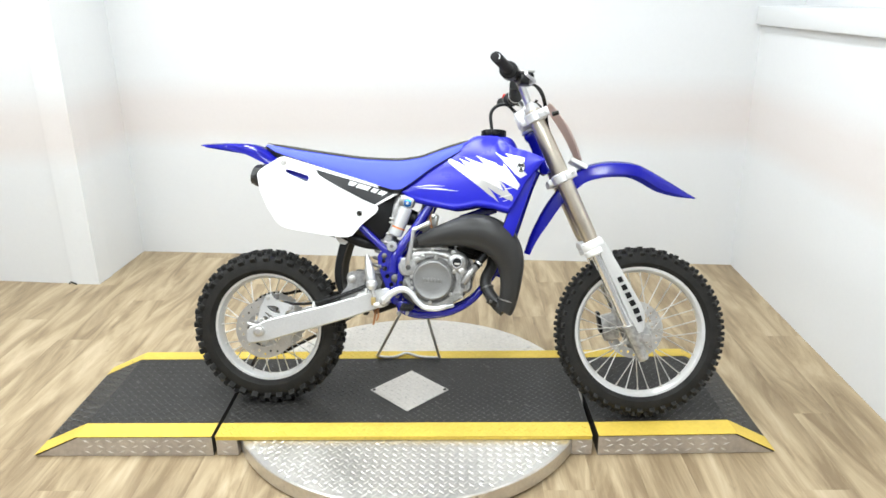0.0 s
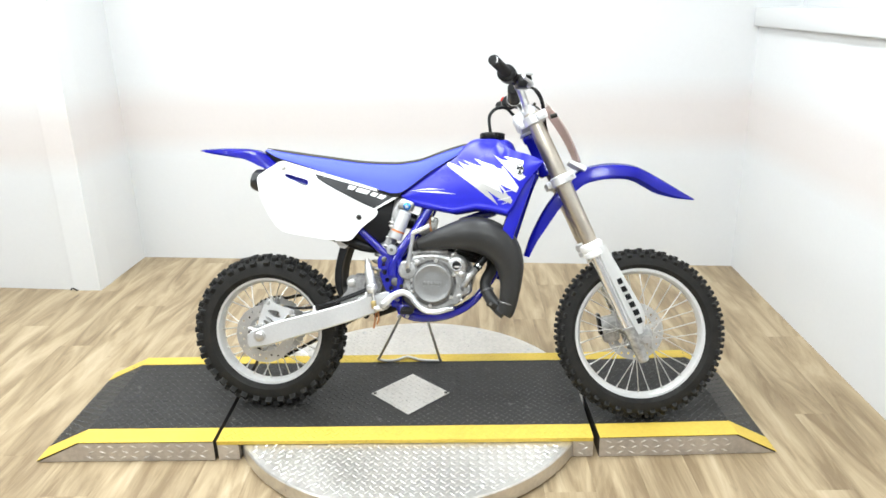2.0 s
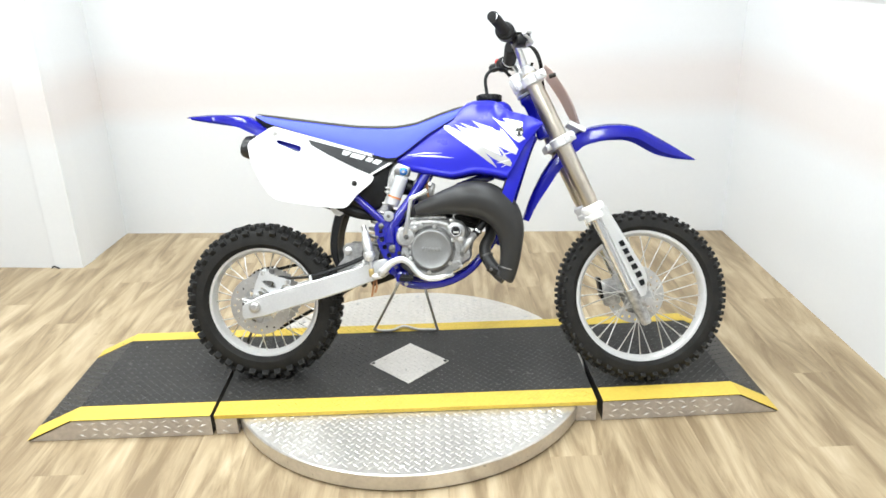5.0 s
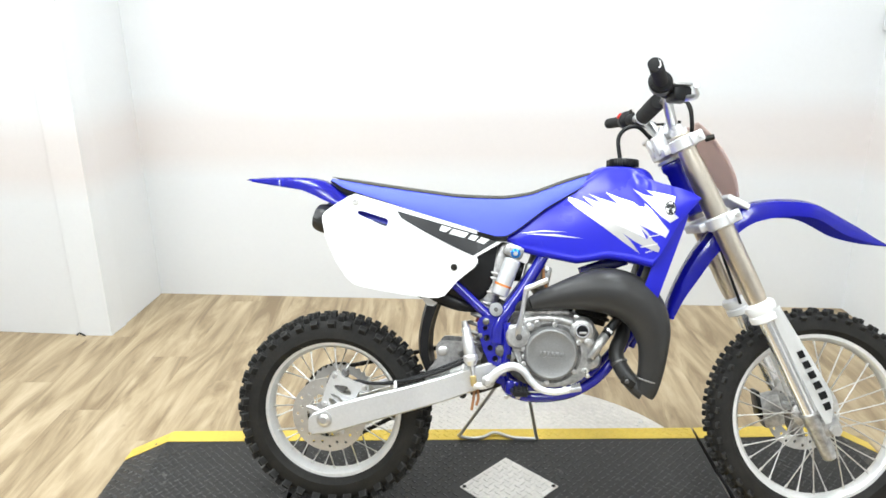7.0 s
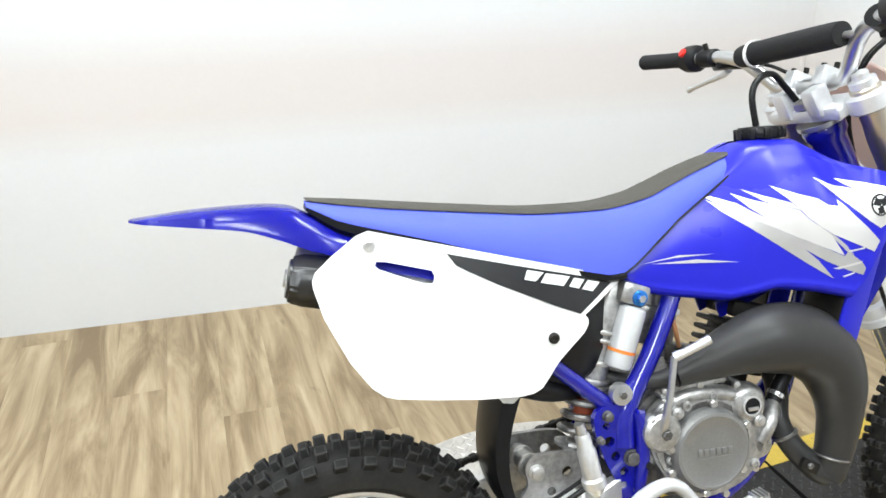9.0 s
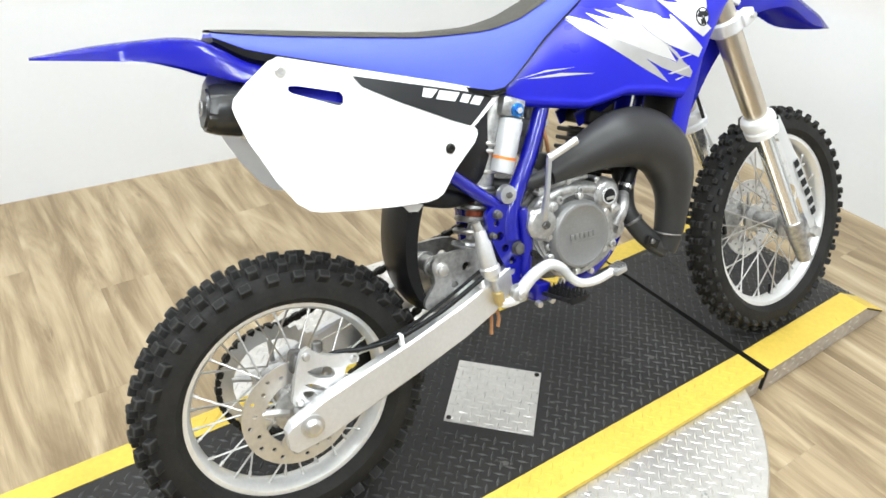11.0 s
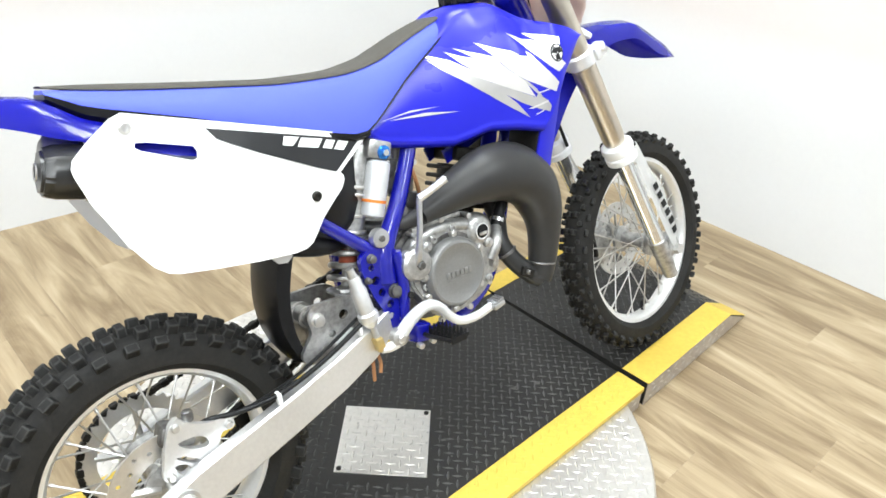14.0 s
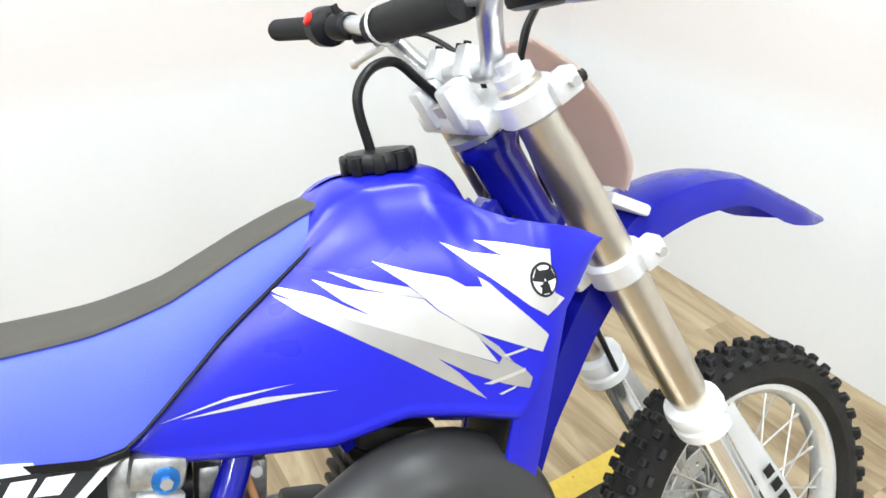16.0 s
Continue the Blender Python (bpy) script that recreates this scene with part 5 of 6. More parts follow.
part("oil_plug", lathe([(0.0135, 0), (0.0135, 0.004), (0.006, 0.005)], (0.640, -0.117, 0.498), (0, -1, 0), 20), M_BLACK, eng)
part("plug_grip", box((0.641, -0.1235, 0.4935), (0.018, 0.003, 0.006), None, 0.001), M_STEEL, eng)
bm = lathe([(0.026, 0), (0.028, 0.012), (0.022, 0.024), (0.010, 0.027)], (0.662, -0.085, 0.425), (0, -1, 0), 24)
tube([(0.662, -0.1080, 0.432), (0.680, -0.1100, 0.462), (0.700, -0.09, 0.486)], 0.012, 12, 4, bm)
part("water_pump", bm, M_CAST, eng)
part("coolant_hose", tube([(0.698, -0.091, 0.483), (0.722, -0.085, 0.515), (0.76, -0.08, 0.56), (0.81, -0.085, 0.605)], 0.0125, 12, 4), M_BLACK, eng)
part("hose_clip", lathe([(0.0135, 0), (0.0145, 0), (0.0145, 0.007), (0.0135, 0.007)], (0.706, -0.089, 0.493), (0.6, 0.15, 0.78), 16, closed=True), M_CHROME, eng)
part("case_rib", tube([(0.498, -0.094, 0.536), (0.550, -0.097, 0.541), (0.608, -0.094, 0.540)], [0.007, 0.0075, 0.007], 12, 3), M_CAST, eng)
# thin dark ring gives the crevice shade round the cover; no groove is cut
part("groove_shade_ring", lathe([(0.067, 0), (0.075, 0), (0.075, 0.0012), (0.067, 0.0012)], (CL[0], -0.1118, CL[2]), (0, -1, 0), 48, closed=True), M_CASE, eng, "dark ring standing in for a shaded groove round the cover")
part("case_hump", tube([(0.486, -0.098, 0.498), (0.512, -0.102, 0.520), (0.560, -0.104, 0.527), (0.610, -0.104, 0.518), (0.645, -0.100, 0.496)], [0.009, 0.012, 0.012, 0.013, 0.011], 14, 5, flat=0.8), M_CAST, eng, "", 60)
for q, wq, lq, rq in ((0.520, 0.534, 0.050, 14), (0.585, 0.541, 0.046, -4), (0.640, 0.524, 0.034, -32)):
    part("case_web", box((q, -0.088, wq), (lq, 0.020, 0.008), Matrix.Rotation(radians(-rq), 3, "Y"), 0.002), M_CAST, eng)
    # dark block below each web, in place of the shade of a hollow
    part("pocket_shade_block", box((q, -0.094, wq - 0.009), (lq * 0.72, 0.012, 0.008), Matrix.Rotation(radians(-rq), 3, "Y"), 0.002), M_DARK, eng, "dark block standing in for shade in the casting")
part("filler_boss", lathe([(0.034, 0), (0.033, 0.010), (0.028, 0.018), (0.022, 0.021)], (0.640, -0.098, 0.498), (0, -1, 0), 28), M_CAST, eng)
for du, dw, rr in ((0.530, 0.513, 0.006), (0.577, 0.521, 0.0055), (0.620, 0.508, 0.006), (0.506, 0.398, 0.006), (0.652, 0.470, 0.0055), (0.648, 0.398, 0.006), (0.498, 0.430, 0.005)):
    part("socket_bolt", lathe([(rr * 1.3, 0), (rr * 1.3, 0.004), (rr, 0.005), (rr * 0.6, 0.005), (rr * 0.5, 0.002)], (du, -0.1125, dw), (0, -1, 0), 12), M_CAST, eng)
part("gear_boss", lathe([(0.017, 0), (0.0175, 0.010), (0.013, 0.014), (0.007, 0.0145)], (0.461, -0.092, 0.429), (0, -1, 0), 20), M_CAST, eng)
part("boss_bolt", rod((0.461, -0.1150, 0.429), (0.461, -0.1220, 0.429), 0.006, sides=8), M_DARK, eng)
for u, w in ((0.512, 0.505), (0.468, 0.500), (0.496, 0.452), (0.655, 0.470)):
    part("case_lug", lathe([(0.010, 0), (0.010, 0.012), (0.0075, 0.014)], (u, -0.1080, w), (0, -1, 0), 14), M_CAST, eng)
    part("lug_bolt", rod((u, -0.1210, w), (u, -0.1265, w), 0.005, sides=8), M_STEEL, eng)
cyl = bmesh.new()
ax = Vector((0.30, 0, 0.95)).normalized()
for k in range(5):
    o = Vector((0.672, 0, 0.530)) + ax * (0.018 * k)
    box(o, (0.088, 0.095, 0.009), Matrix.Rotation(radians(17.5), 3, "Y"), 0.003, cyl)
lathe([(0.042, 0), (0.042, 0.10)], (0.667, 0, 0.51), ax, 24, cyl)
part("cylinder", cyl, M_DARK, eng, "finned cast cylinder")
hd = part("cylinder_head", box(Vector((0.676, 0, 0.530)) + ax * 0.100, (0.092, 0.096, 0.028), Matrix.Rotation(radians(17.5), 3, "Y"), 0.008), M_DARK, eng)
part("spark_plug_cap", tube([Vector((0.676, 0, 0.53)) + ax * 0.11, Vector((0.680, 0, 0.53)) + ax * 0.14, (0.70, 0.03, 0.69)], [0.009, 0.010, 0.005], 10, 4), M_BLACK, hd)
for k, (u, w) in enumerate(((0.500, 0.520), (0.560, 0.540), (0.625, 0.530), (0.670, 0.450), (0.655, 0.385), (0.600, 0.352), (0.530, 0.350))):
    part("case_bolt", lathe([(0.006, 0), (0.006, 0.008), (0.004, 0.009)], (u, -0.099, w), (0, -1, 0), 8), M_STEEL, eng)
part("reed_manifold", box((0.600, 0, 0.555), (0.055, 0.055, 0.036), Matrix.Rotation(radians(15), 3, "Y"), 0.008), M_BLACK, eng)
for s in (-0.03, 0.03):
    part("head_stay", box((0.70, s, 0.655), (0.12, 0.006, 0.03), Matrix.Rotation(radians(-20), 3, "Y"), 0.002), M_FRAME, eng)
kick = part("kick_starter", tube([(0.483, -0.107, 0.480), (0.483, -0.117, 0.502), (0.491, -0.121, 0.545), (0.500, -0.121, 0.601)], [0.013, 0.010, 0.0075, 0.008], 12, 5, flat=0.7), M_ALU, bike, "silver folding kick starter")
part("kick_pedal", tube([(0.499, -0.121, 0.600), (0.522, -0.128, 0.610), (0.552, -0.134, 0.624)], [0.008, 0.007, 0.0075], 10, 4), M_SWING, kick)
part("kick_nut", rod((0.483, -0.109, 0.480), (0.483, -0.125, 0.480), 0.0085, sides=6, bevel=0.002), M_CASE, kick)

# ---- exhaust ----
PIPE = [(0.512, 0.562, 0.018), (0.560, 0.576, 0.029), (0.616, 0.590, 0.041), (0.675, 0.598, 0.054), (0.733, 0.590, 0.058), (0.782, 0.555, 0.055), (0.806, 0.505, 0.046), (0.811, 0.455, 0.036), (0.806, 0.400, 0.031), (0.797, 0.358, 0.028), (0.790, 0.345, 0.026)]
pp = part("expansion_chamber", tube([(u, -0.098 + 0.02 * max(0, (0.46 - w) / 0.12) * 0.5, w) for u, w, r in PIPE], [r for _, _, r in PIPE], 28, 5), M_PIPE, bike, "fat matt black two-stroke exhaust chamber", 60)
part("header_pipe", tube([(0.792, -0.088, 0.350), (0.772, -0.082, 0.362), (0.742, -0.07, 0.398), (0.728, -0.052, 0.44), (0.748, -0.025, 0.487), (0.742, -0.005, 0.53), (0.70, 0, 0.555), (0.67, 0, 0.555)], [0.024, 0.021, 0.0195, 0.019, 0.019, 0.0195, 0.02, 0.02], 18, 5), M_PIPE, pp, "", 60)
for p, d in (((0.735, -0.063, 0.413), (-0.3, 0.3, 0.8)), ((0.798, -0.0925, 0.378), (0.25, 0, 1))):
    part("weld_ring", lathe([(0.0215, 0), (0.0225, 0.003), (0.0215, 0.006)] if p[0] < 0.76 else [(0.0295, 0), (0.0305, 0.002), (0.0298, 0.004)], p, d, 24), M_CASE, pp)
part("pipe_bracket", box((0.752, -0.098, 0.372), (0.034, 0.010, 0.020), Matrix.Rotation(radians(30), 3, "Y"), 0.003), M_DARK, pp)
part("bracket_bolt", rod((0.748, -0.102, 0.376), (0.748, -0.109, 0.376), 0.0055, sides=10, bevel=0.002), M_CASE, pp)
part("stinger", tube([(0.516, -0.098, 0.563), (0.48, -0.075, 0.552), (0.43, -0.03, 0.555), (0.37, -0.03, 0.60), (0.30, -0.06, 0.66), (0.24, -0.064, 0.69)], [0.017, 0.0125, 0.0125, 0.0125, 0.0125, 0.0125], 12, 4), M_PIPE, pp)
SV = -0.052
sil = part("silencer", tube([(0.25, SV, 0.690), (0.235, SV, 0.694), (0.03, SV, 0.752), (0.0, SV, 0.760)], [0.02, 0.037, 0.037, 0.037], 24, 1), M_ALU, bike, "short silencer with a black end cap", 40)
rings = []
for u, w, hv, hw in ((0.050, 0.750, 0.036, 0.036), (0.028, 0.757, 0.041, 0.040), (-0.036, 0.772, 0.040, 0.038), (-0.052, 0.776, 0.034, 0.032)):
    rings.append([(u + 0.27 * hw * math.sin(a), SV + hv * math.cos(a), w + hw * math.sin(a)) for a in [2 * math.pi * (k + 0.3) / 8 for k in range(9)]])
bm = loft(rings)
bmesh.ops.remove_doubles(bm, verts=bm.verts, dist=0.0003)
bmesh.ops.bevel(bm, geom=[e for e in bm.edges if len(e.link_faces) == 2 and e.calc_face_angle(0) > 0.3], offset=0.004, segments=2, affect="EDGES")
part("end_cap", bm, M_CAP, sil, "black angular end cap", 40)
part("tail_cup", lathe([(0.034, 0), (0.038, 0.008), (0.038, 0.030), (0.033, 0.044), (0.020, 0.051), (0.008, 0.052)], (0.010, SV + 0.046, 0.778), (-1, 0, 0.30), 28), M_CUP, sil, "grey rounded tail cup", 50)
part("tail_rim", lathe([(0.010, 0), (0.0125, 0), (0.0125, 0.002), (0.010, 0.002)], (-0.0545, SV, 0.7765), (-1, 0, 0.27), 18, closed=True), M_STEEL, sil)
# flat black disc stands for the dark inside of the outlet
part("tail_hole_dark_disc", lathe([(0.010, 0), (0.010, 0.0008)], (-0.0545, SV, 0.7765), (-1, 0, 0.27), 18), M_BLACK, sil)

# ---- rear suspension ----
sa = new("swingarm")
sa.parent = bike
tagged(sa, "silver box-section aluminium swingarm")
for s in (-1, 1):
    g = []
    for u, lo, hi, v0, v1 in ((-0.046, 0.228, 0.262, 0.100, 0.124), (-0.036, 0.218, 0.272, 0.098, 0.126), (0.02, 0.227, 0.297, 0.098, 0.126), (0.10, 0.252, 0.320, 0.097, 0.124), (0.20, 0.282, 0.347, 0.094, 0.121), (0.30, 0.313, 0.377, 0.086, 0.115), (0.37, 0.338, 0.400, 0.078, 0.106), (0.43, 0.365, 0.415, 0.066, 0.086)):
        b = 0.004
        g.append([(u, s * -1 * v, w) for v, w in ((v0 + b, lo), (v1 - b, lo), (v1, lo + b), (v1, hi - b), (v1 - b, hi), (v0 + b, hi), (v0, hi - b), (v0, lo + b), (v0 + b, lo))])
    bm = loft(g)
    bmesh.ops.remove_doubles(bm, verts=bm.verts, dist=0.0002)
    part("arm", bm, M_SWING, sa, "", 20)
    b2 = lathe([(0.020, 0), (0.020, 0.003), (0.014, 0.004), (0.014, 0.010), (0.009, 0.013), (0.004, 0.013)], (-0.004, -0.126, 0.260), (0, -1, 0), 24)
    if s > 0:
        mirror(b2)
    part("axle_nut", b2, M_STEEL, sa, "", 25)
part("cross_brace", box((0.335, 0, 0.372), (0.05, 0.17, 0.045), Matrix.Rotation(radians(-17), 3, "Y"), 0.012), M_SWING, sa)
eye = lambda u, w, r: circle(u, w, r, 14)
for v in (-0.066, 0.030):
    out = [tuple(p) for p in smooth_path([(0.250, 0.382), (0.274, 0.412), (0.271, 0.440), (0.282, 0.458), (0.304, 0.459), (0.363, 0.454), (0.390, 0.425), (0.375, 0.405), (0.330, 0.376), (0.280, 0.358), (0.255, 0.362)], 3, True)]
    part("link_bracket", sheet(out, 0.009, lambda u, w, v=v: v, [eye(0.340, 0.425, 0.009), eye(0.312, 0.398, 0.007)], 0), M_LINK, sa)
for u, w, r in ((0.289, 0.433, 0.010),):
    part("link_bolt", lathe([(r * 1.3, 0), (r * 1.3, 0.003), (r, 0.004), (r, 0.011), (r * 0.7, 0.012)], (u, -0.066, w), (0, -1, 0), 14), M_STEEL, sa)
part("link_sleeve", rod((0.290, -0.056, 0.430), (0.290, 0.029, 0.430), 0.016, sides=18, bevel=0.003), M_CAST, sa)
for v in (-0.030, 0.004):
    part("sleeve_ring", lathe([(0.0165, 0), (0.0205, 0), (0.0205, 0.005), (0.0165, 0.005)], (0.290, v, 0.430), (0, -1, 0), 20, closed=True), M_STEEL, sa)
part("axle", rod((RW[0], -0.12, RW[2]), (RW[0], 0.12, RW[2]), 0.009, sides=14), M_STEEL, sa)
part("hose_clip", box((0.175, -0.112, 0.350), (0.008, 0.016, 0.022), None, 0.003), M_WHITE, sa)
part("hose_clip", box((0.345, -0.104, 0.402), (0.008, 0.016, 0.018), None, 0.003), M_WHITE, sa)
part("brake_hose", tube([(0.37, -0.104, 0.425), (0.345, -0.108, 0.412), (0.26, -0.112, 0.378), (0.175, -0.112, 0.356), (0.11, -0.098, 0.350), (0.07, -0.085, 0.352), (0.045, -0.075, 0.345)], 0.0045, 10, 6), M_BLACK, sa)
part("brake_hose", tube([(0.37, -0.094, 0.430), (0.30, -0.098, 0.400), (0.22, -0.101, 0.370), (0.15, -0.098, 0.353), (0.09, -0.090, 0.346)], 0.0032, 8, 6), M_BLACK, sa)
# rear caliper on its bracket
hole = lambda pts: [tuple(p) for p in smooth_path(pts, 3, True)]
bm = sheet(hole([(-0.021, 0.292), (-0.016, 0.312), (-0.006, 0.345), (0.006, 0.370), (0.020, 0.379), (0.030, 0.368), (0.056, 0.354), (0.092, 0.348), (0.102, 0.338), (0.098, 0.327), (0.080, 0.327), (0.071, 0.312), (0.064, 0.299), (0.034, 0.285), (-0.006, 0.282)]), 0.012, lambda u, w: -0.094,
           [hole([(0.012, 0.340), (0.046, 0.338), (0.057, 0.321), (0.048, 0.316), (0.026, 0.324)]), hole([(0.004, 0.318), (0.020, 0.314), (0.037, 0.299), (0.030, 0.297), (0.016, 0.306)]), hole([(-0.002, 0.306), (0.014, 0.303), (0.020, 0.292), (0.006, 0.288)])], 0)
cal = part("rear_caliper", bm, M_SWING, bike, "silver rear brake caliper on a cut-out bracket", 35)
part("caliper_body", box((0.018, -0.066, 0.345), (0.056, 0.04, 0.036), Matrix.Rotation(radians(20), 3, "Y"), 0.008), M_CASE, cal)
for u, w in ((0.014, 0.366), (0.092, 0.336), (-0.010, 0.292)):
    part("caliper_bolt", lathe([(0.007, 0), (0.007, 0.004), (0.005, 0.007)], (u, -0.094, w), (0, -1, 0), 10), M_STEEL, cal)
part("bleed_bolt", rod((0.038, -0.080, 0.362), (0.040, -0.080, 0.380), 0.009, sides=12, bevel=0.002), M_CASE, cal)
# chain
ch = bmesh.new()
loop = [(RW[0] + 0.106 * math.cos(a), RW[2] + 0.106 * math.sin(a)) for a in np.linspace(radians(75), radians(285), 26)]
fs = [(0.475 + 0.028 * math.cos(a), 0.442 + 0.028 * math.sin(a)) for a in np.linspace(radians(-75), radians(105), 8)]
pts = []
ring = loop + fs
for a, b in zip(ring, ring[1:] + ring[:1]):
    n = max(1, round(math.dist(a, b) / 0.0127))
    pts += [(a[0] + (b[0] - a[0]) * k / n, a[1] + (b[1] - a[1]) * k / n) for k in range(n)]
for i, (a, b) in enumerate(zip(pts, pts[1:] + pts[:1])):
    mid = ((a[0] + b[0]) / 2, 0.072, (a[1] + b[1]) / 2)
    rot = Matrix.Rotation(-math.atan2(b[1] - a[1], b[0] - a[0]), 3, "Y")
    box(mid, (0.0145, 0.017 if i % 2 else 0.012, 0.0115 if i % 2 else 0.0100), rot, 0.0022, ch, 1.0, 1)
part("chain", ch, M_DARK, bike, "dark oily drive chain", 0)
part("chain_guide", box((0.19, 0.072, 0.262), (0.09, 0.03, 0.05), Matrix.Rotation(radians(-14), 3, "Y"), 0.008), M_BLACK, bike)
# shock absorber and reservoir
S0, S1 = Vector((0.448, -0.036, 0.712)), Vector((0.362, -0.030, 0.425))
sd = (S1 - S0).normalized()
shock = part("shock_body", lathe([(0.017, 0), (0.023, 0.010), (0.025, 0.030), (0.025, 0.165), (0.012, 0.168), (0.0085, 0.172), (0.0085, 0.262), (0.016, 0.267), (0.018, 0.288), (0.012, 0.302)], S0, sd, 22), M_CAST, bike, "coil-over rear shock")
for f in (0.078, 0.091, 0.128, 0.158):
    part("body_collar", lathe([(0.0249, 0), (0.0295, 0.0015), (0.0303, 0.004), (0.0295, 0.0065), (0.0249, 0.008)], S0 + sd * f, sd, 22), M_STEEL, shock, "", 50)
co = []
sx = sd.orthogonal().normalized()
sy = sd.cross(sx)
for k in range(4 * 16 + 1):
    a = 2 * math.pi * k / 16
    co.append(S0 + sd * (0.176 + 0.092 * k / 64) + (sx * math.cos(a) + sy * math.sin(a)) * 0.030)
part("spring", tube(co, 0.0058, 8, 1), M_LINK, shock, "silver coil spring")
for f in (0.166, 0.270):
    part("spring_seat", lathe([(0.018, 0), (0.034, 0.002), (0.034, 0.006), (0.018, 0.008)], S0 + sd * f, sd, 22), M_CAST, shock)
part("bump_rubber", lathe([(0.012, 0), (0.016, 0.005), (0.016, 0.03), (0.012, 0.035)], S0 + sd * 0.195, sd, 14), material("rust_rubber", (0.35, 0.08, 0.04), 0.6, vary=0.3), shock, "rusty red bump rubber")
R0, R1 = Vector((0.466, -0.064, 0.672)), Vector((0.431, -0.066, 0.578))
res = part("shock_reservoir", lathe([(0.014, 0), (0.021, 0.004), (0.0215, 0.012), (0.0215, 0.090), (0.0205, 0.097), (0.013, 0.100)], R0, R1 - R0, 28), M_RES, shock, "pale cylindrical reservoir")
part("orange_band", lathe([(0.0217, 0), (0.0221, 0), (0.0221, 0.005), (0.0217, 0.005)], R0 + (R1 - R0).normalized() * 0.069, R1 - R0, 28, closed=True), M_ORANGE, res, "orange warning band")
part("reservoir_head", box((0.467, -0.052, 0.692), (0.05, 0.045, 0.035), Matrix.Rotation(radians(20), 3, "Y"), 0.008), M_CAST, shock)
part("adjuster", lathe([(0.0125, 0), (0.0125, 0.006), (0.010, 0.007), (0.006, 0.0075), (0.006, 0.010)], (0.472, -0.071, 0.686), (0, -1, 0), 20), material("blue_anodised", (0.04, 0.22, 0.65), 0.25, metal=0.8, vary=0.1), shock, "bright blue adjuster")
part("adjuster_hex", rod((0.472, -0.079, 0.686), (0.472, -0.0845, 0.686), 0.006, sides=6), M_CHROME, shock)
# mud flap, ducts
g = []
for u0, u1, w in smooth_path([(0.260, 0.292, 0.580), (0.246, 0.273, 0.550), (0.232, 0.254, 0.490), (0.229, 0.249, 0.438), (0.239, 0.255, 0.395), (0.257, 0.265, 0.360)], 4):
    g.append([(u0, -0.055, w), (u0 - 0.008, -0.03, w), (u0 - 0.01, 0.0, w), (u0 - 0.008, 0.03, w), (u0, 0.055, w), (u1, 0.058, w), (u1 + 0.002, 0.05, w), (u0 + 0.012, 0.03, w), (u0 + 0.010, 0, w), (u0 + 0.012, -0.03, w), (u1 + 0.002, -0.05, w), (u1, -0.058, w), (u0, -0.055, w)])
bm = loft(g)
bmesh.ops.remove_doubles(bm, verts=bm.verts, dist=0.0002)
part("mud_flap", bm, M_BLACK, bike, "curved black mud flap", 60)
part("lower_duct", tube([(0.20, -0.03, 0.60), (0.27, -0.045, 0.575), (0.33, -0.05, 0.553), (0.39, -0.03, 0.545)], [0.024, 0.022, 0.018, 0.016], 12, 4), M_BLACK, bike)
# rear brake master cylinder, pedal, footrests
MC = Vector((0.350, -0.108, 0.500))
mc_d = (Vector((0.367, -0.111, 0.405)) - MC).normalized()
mc = part("master_cylinder", lathe([(0.010, 0), (0.0115, 0.004), (0.0115, 0.020), (0.0145, 0.026), (0.0150, 0.068), (0.0185, 0.072), (0.0185, 0.084), (0.0150, 0.088), (0.010, 0.097)], MC, mc_d, 22), M_SWING, bike, "silver rear brake cylinder", 35)
part("cylinder_top", rod((0.346, -0.107, 0.516), (0.350, -0.108, 0.499), 0.0075, 0.009, sides=14), M_STEEL, mc)
part("push_rod", rod((0.367, -0.110, 0.410), (0.372, -0.114, 0.372), 0.0055, sides=10), M_STEEL, mc)
part("clevis", box((0.372, -0.115, 0.368), (0.015, 0.020, 0.026), Matrix.Rotation(radians(-8), 3, "Y"), 0.003), M_BRASS, mc, "gold-coloured clevis")
bp = part("brake_pedal", tube([(0.374, -0.118, 0.358), (0.390, -0.120, 0.356), (0.404, -0.124, 0.362), (0.414, -0.128, 0.376), (0.436, -0.134, 0.398), (0.468, -0.138, 0.411), (0.494, -0.138, 0.400), (0.515, -0.137, 0.374), (0.540, -0.136, 0.355), (0.575, -0.138, 0.351), (0.612, -0.142, 0.360)], [0.008, 0.009, 0.011, 0.012, 0.0115, 0.0105, 0.0095, 0.009, 0.0085, 0.0085, 0.008], 14, 6), M_CLAMP, bike, "polished aluminium brake pedal", 60)
part("pedal_boss", lathe([(0.013, 0), (0.0165, 0.003), (0.0165, 0.018), (0.012, 0.021)], (0.409, -0.114, 0.370), (0, -1, 0), 20), M_CAST, bp)
part("pedal_tip", box((0.620, -0.146, 0.362), (0.028, 0.026, 0.012), Matrix.Rotation(radians(-12), 3, "Y"), 0.003), M_ALU, bp)
for k in range(4):
    part("tip_tooth", box((0.611 + 0.006 * k, -0.146, 0.3695 + 0.0012 * k), (0.003, 0.024, 0.004)), M_ALU, bp)
part("pedal_pivot", rod((0.409, -0.130, 0.370), (0.409, -0.140, 0.370), 0.007, sides=14, bevel=0.002), M_STEEL, bp)
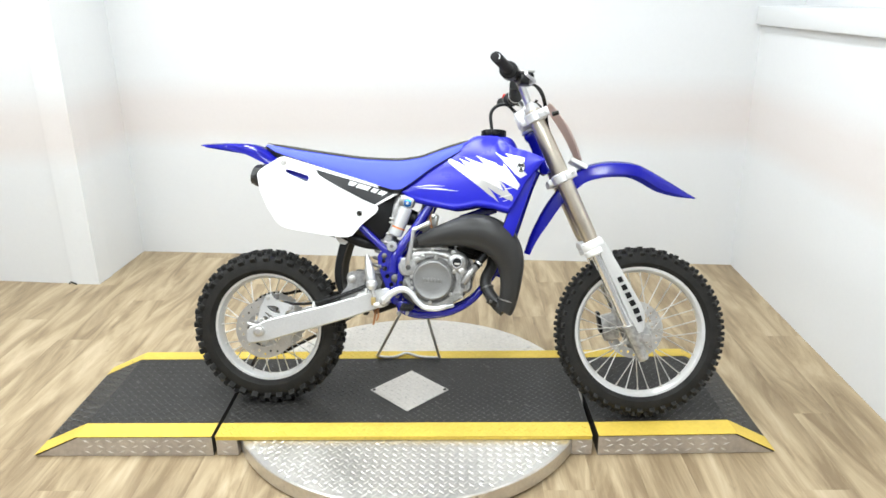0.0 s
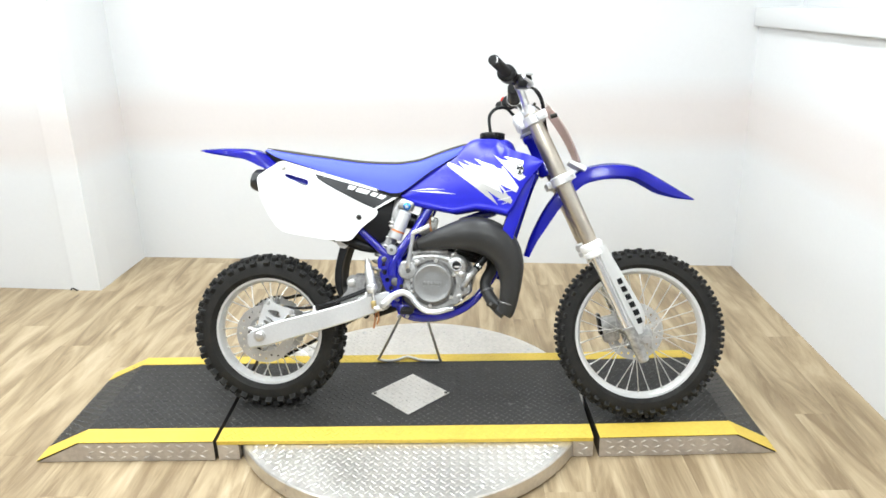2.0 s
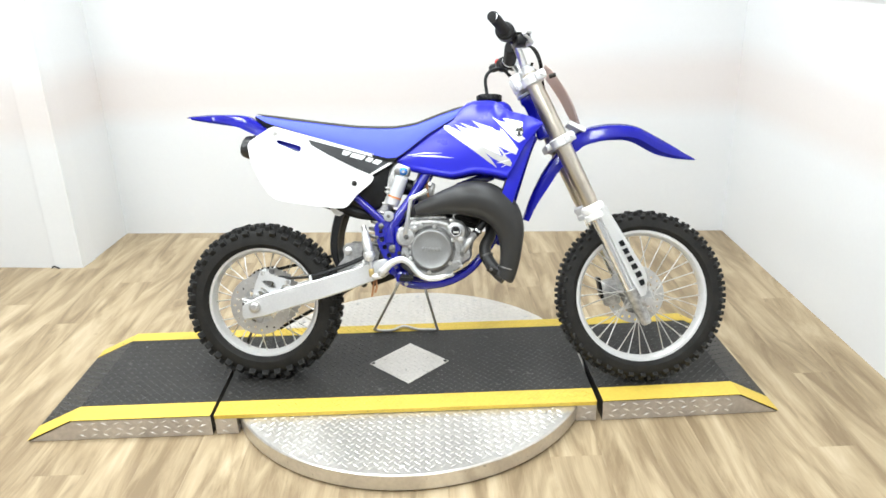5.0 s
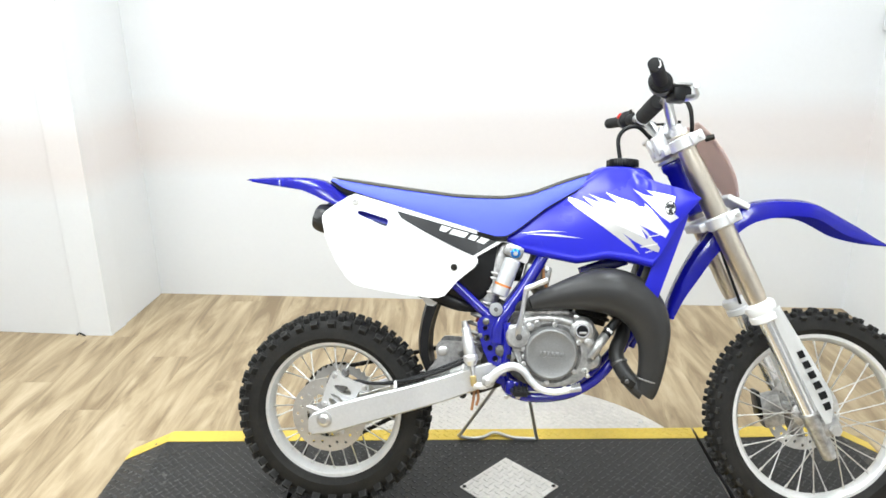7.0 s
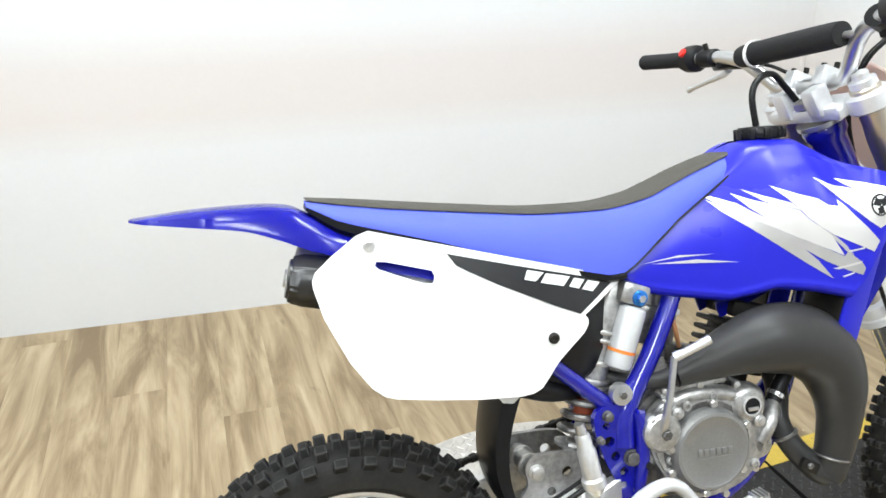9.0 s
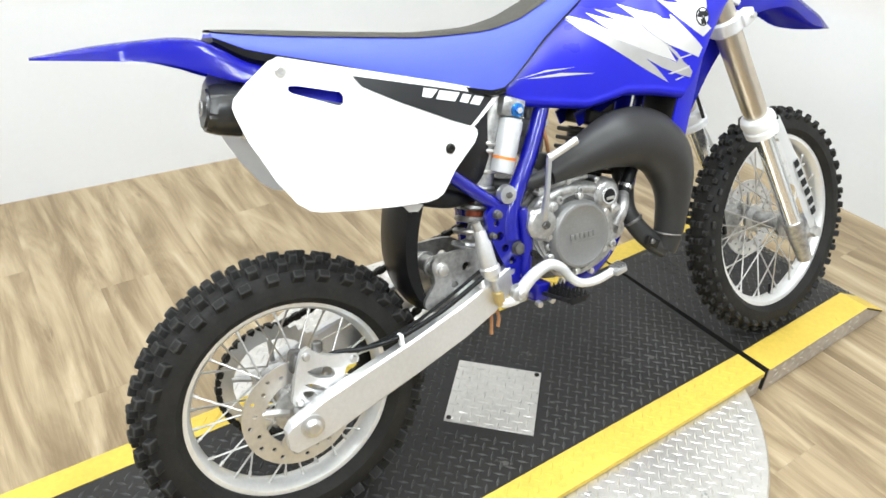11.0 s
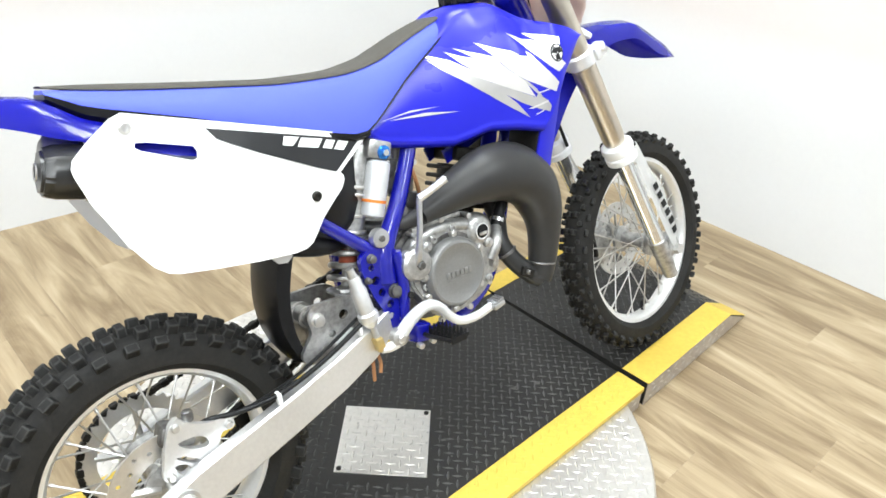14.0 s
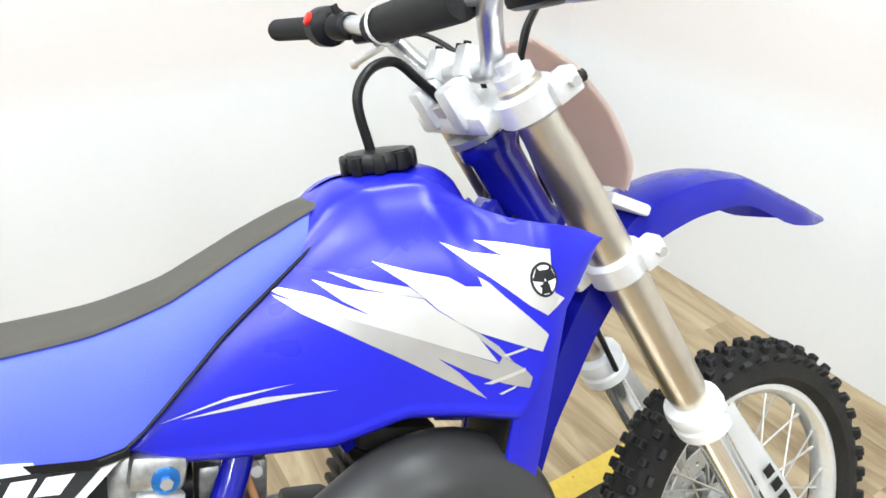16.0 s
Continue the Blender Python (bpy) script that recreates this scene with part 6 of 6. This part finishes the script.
for s in (-1, 1):
    bk = box((0.468, s * 0.10, 0.352), (0.035, 0.035, 0.035), Matrix.Rotation(radians(10), 3, "Y"), 0.006)
    fp = part("footrest", bk, M_FRAME, bike, "blue footrest bracket with a toothed black peg")
    pg = bmesh.new()
    for du in (-0.018, 0.018):
        tube([(0.478 + du * 0.6, s * 0.115, 0.350), (0.484 + du, s * 0.14, 0.352), (0.490 + du, s * 0.195, 0.356)], 0.004, 6, 2, pg)
    for k in range(7):
        y = s * (0.128 + 0.011 * k)
        box((0.488, y, 0.354), (0.034, 0.004, 0.012), None, 0.001, pg)
        for du in (-0.015, -0.005, 0.005, 0.015):
            box((0.489 + du, y, 0.363), (0.005, 0.004, 0.011), None, 0, pg, 0.3)
    for du in (-0.016, 0.012):
        part("peg_bolt", rod((0.470 + du, s * 0.112, 0.334), (0.470 + du, s * 0.126, 0.332), 0.006, sides=10, bevel=0.0015), M_STEEL, fp)
    part("toothed_peg", pg, M_BLACK, fp, "black toothed peg", 0)
for k, (du, dv) in enumerate(((0, 0), (0.006, -0.006))):
    part("drain_hose", tube([(0.384 + du, -0.07 + dv, 0.40), (0.374 + du, -0.078 + dv, 0.355), (0.371 + du * 2, -0.082 + dv, 0.32), (0.366 + du * 2, -0.084 + dv, 0.287 + 0.014 * k)], 0.0035, 8, 4), M_HOSE, bike, "thin amber drain hose")
part("linkage", box((0.40, -0.03, 0.345), (0.09, 0.05, 0.03), Matrix.Rotation(radians(-20), 3, "Y"), 0.006), M_DARK, bike)
part("pivot_shaft", rod((0.437, -0.088, 0.441), (0.437, 0.088, 0.441), 0.012, sides=14), M_STEEL, bike)
part("side_lug", rod((0.344, -0.092, 0.330), (0.344, -0.106, 0.330), 0.010, sides=14, bevel=0.003), M_DARK, bike)
# front brake caliper, axle
part("front_axle", rod((FW[0], VC - 0.116, FW[2]), (FW[0], VC + 0.116, FW[2]), 0.010, sides=14), M_STEEL, bike)
part("axle_bolt", rod((FW[0], VC - 0.112, FW[2]), (FW[0], VC - 0.128, FW[2]), 0.013, sides=6), M_STEEL, bike)
bm = box((1.140, 0.060, 0.285), (0.055, 0.045, 0.085), Matrix.Rotation(radians(-15), 3, "Y"), 0.008)
box((1.170, 0.075, 0.295), (0.07, 0.02, 0.03), Matrix.Rotation(radians(15), 3, "Y"), 0.006, bm)
fc = part("front_caliper", bm, M_CAST, bike, "front brake caliper behind the fork")
part("caliper_guard", box((1.108, 0.060, 0.300), (0.012, 0.05, 0.07), Matrix.Rotation(radians(-10), 3, "Y"), 0.004), M_BLACK, fc)
part("valve_stem", rod((1.232, 0.0, 0.08), (1.234, 0.0, 0.11), 0.004, sides=8), M_BLACK, front)

# ---- wire prop stand under the far footrest ----
stand = thing("prop_stand", "bent steel wire triangle stand holding the bike upright", "stand", pose(-0.02, 0.25, 0.075))
inv = stand.matrix_world.inverted()
top0, top1 = BIKE @ Vector((0.440, 0.120, 0.335)), BIKE @ Vector((0.505, 0.120, 0.335))
feet = [Vector(p) for p in ((-0.132, 0.250, 0.0805), (-0.10, 0.236, 0.0805), (-0.06, 0.240, 0.0805), (-0.022, 0.262, 0.083), (0.028, 0.240, 0.0805), (0.072, 0.232, 0.0805), (0.106, 0.232, 0.0805))]
line = [top0, top0.lerp(feet[0], 0.5), feet[0].lerp(top0, 0.06)] + feet + [feet[-1].lerp(top1, 0.06), top1.lerp(feet[-1], 0.5), top1]
part("wire", tube([inv @ p for p in line], 0.0052, 10, 5), M_STEEL, stand)
part("hook", tube([inv @ top0, inv @ top0.lerp(top1, 0.5), inv @ top1], 0.007, 10, 3), M_STEEL, stand)
# ---- small things on the floor ----
clip = thing("cable_clip", "small dark clip lying against the wall base", "clip", pose(-1.80, 1.19, 0.001))
bm = tube([(-0.02, 0, 0.004), (-0.01, 0.004, 0.012), (0.006, 0.0, 0.008), (0.02, -0.004, 0.004)], 0.0035, 8, 4)
part("bent_wire", bm, M_DARK, clip)

# ---- floor: a dark bed with planks laid on it ----
bm = box((-0.8, -0.9, -0.02), (5.8, 5.4, 0.03))
floor = tagged(finish("floor", bm, M_GAP, None, "", 0), "light oak plank floor", "floor", kind="structure")
PW, PL = 0.152, 1.22
rng = random.Random(4)
plank_mesh = {}


def plank(w, l):
    key = (round(w, 3), round(l, 3))
    if key not in plank_mesh:
        b = box((0, 0, 0), (w - 0.0002, l - 0.0002, 0.006))
        bmesh.ops.bevel(b, geom=[e for e in b.edges if e.verts[0].co.z > 0 and e.verts[1].co.z > 0], offset=0.00015, segments=1, affect="EDGES")
        me = bpy.data.meshes.new("plank")
        b.to_mesh(me)
        b.free()
        me.materials.append(M_WOOD)
        plank_mesh[key] = me
    return plank_mesh[key]


col = 0
x = -3.45
while x < 1.75:
    y = -3.3 + [0.0, 0.41, 0.82, 0.2, 0.62][col % 5] - PL
    far = 1.76 - 0.085 * (x + 1.84) if x > -1.66 else 1.44
    while y < far:
        y0, y1 = max(y, -3.24), min(y + PL, far)
        if y1 - y0 > 0.02:
            ob = new("plank", plank(PW, y1 - y0))
            ob.parent = floor
            ob.location = (x, (y0 + y1) / 2, -0.0028)
        y += PL
    x += PW
    col += 1
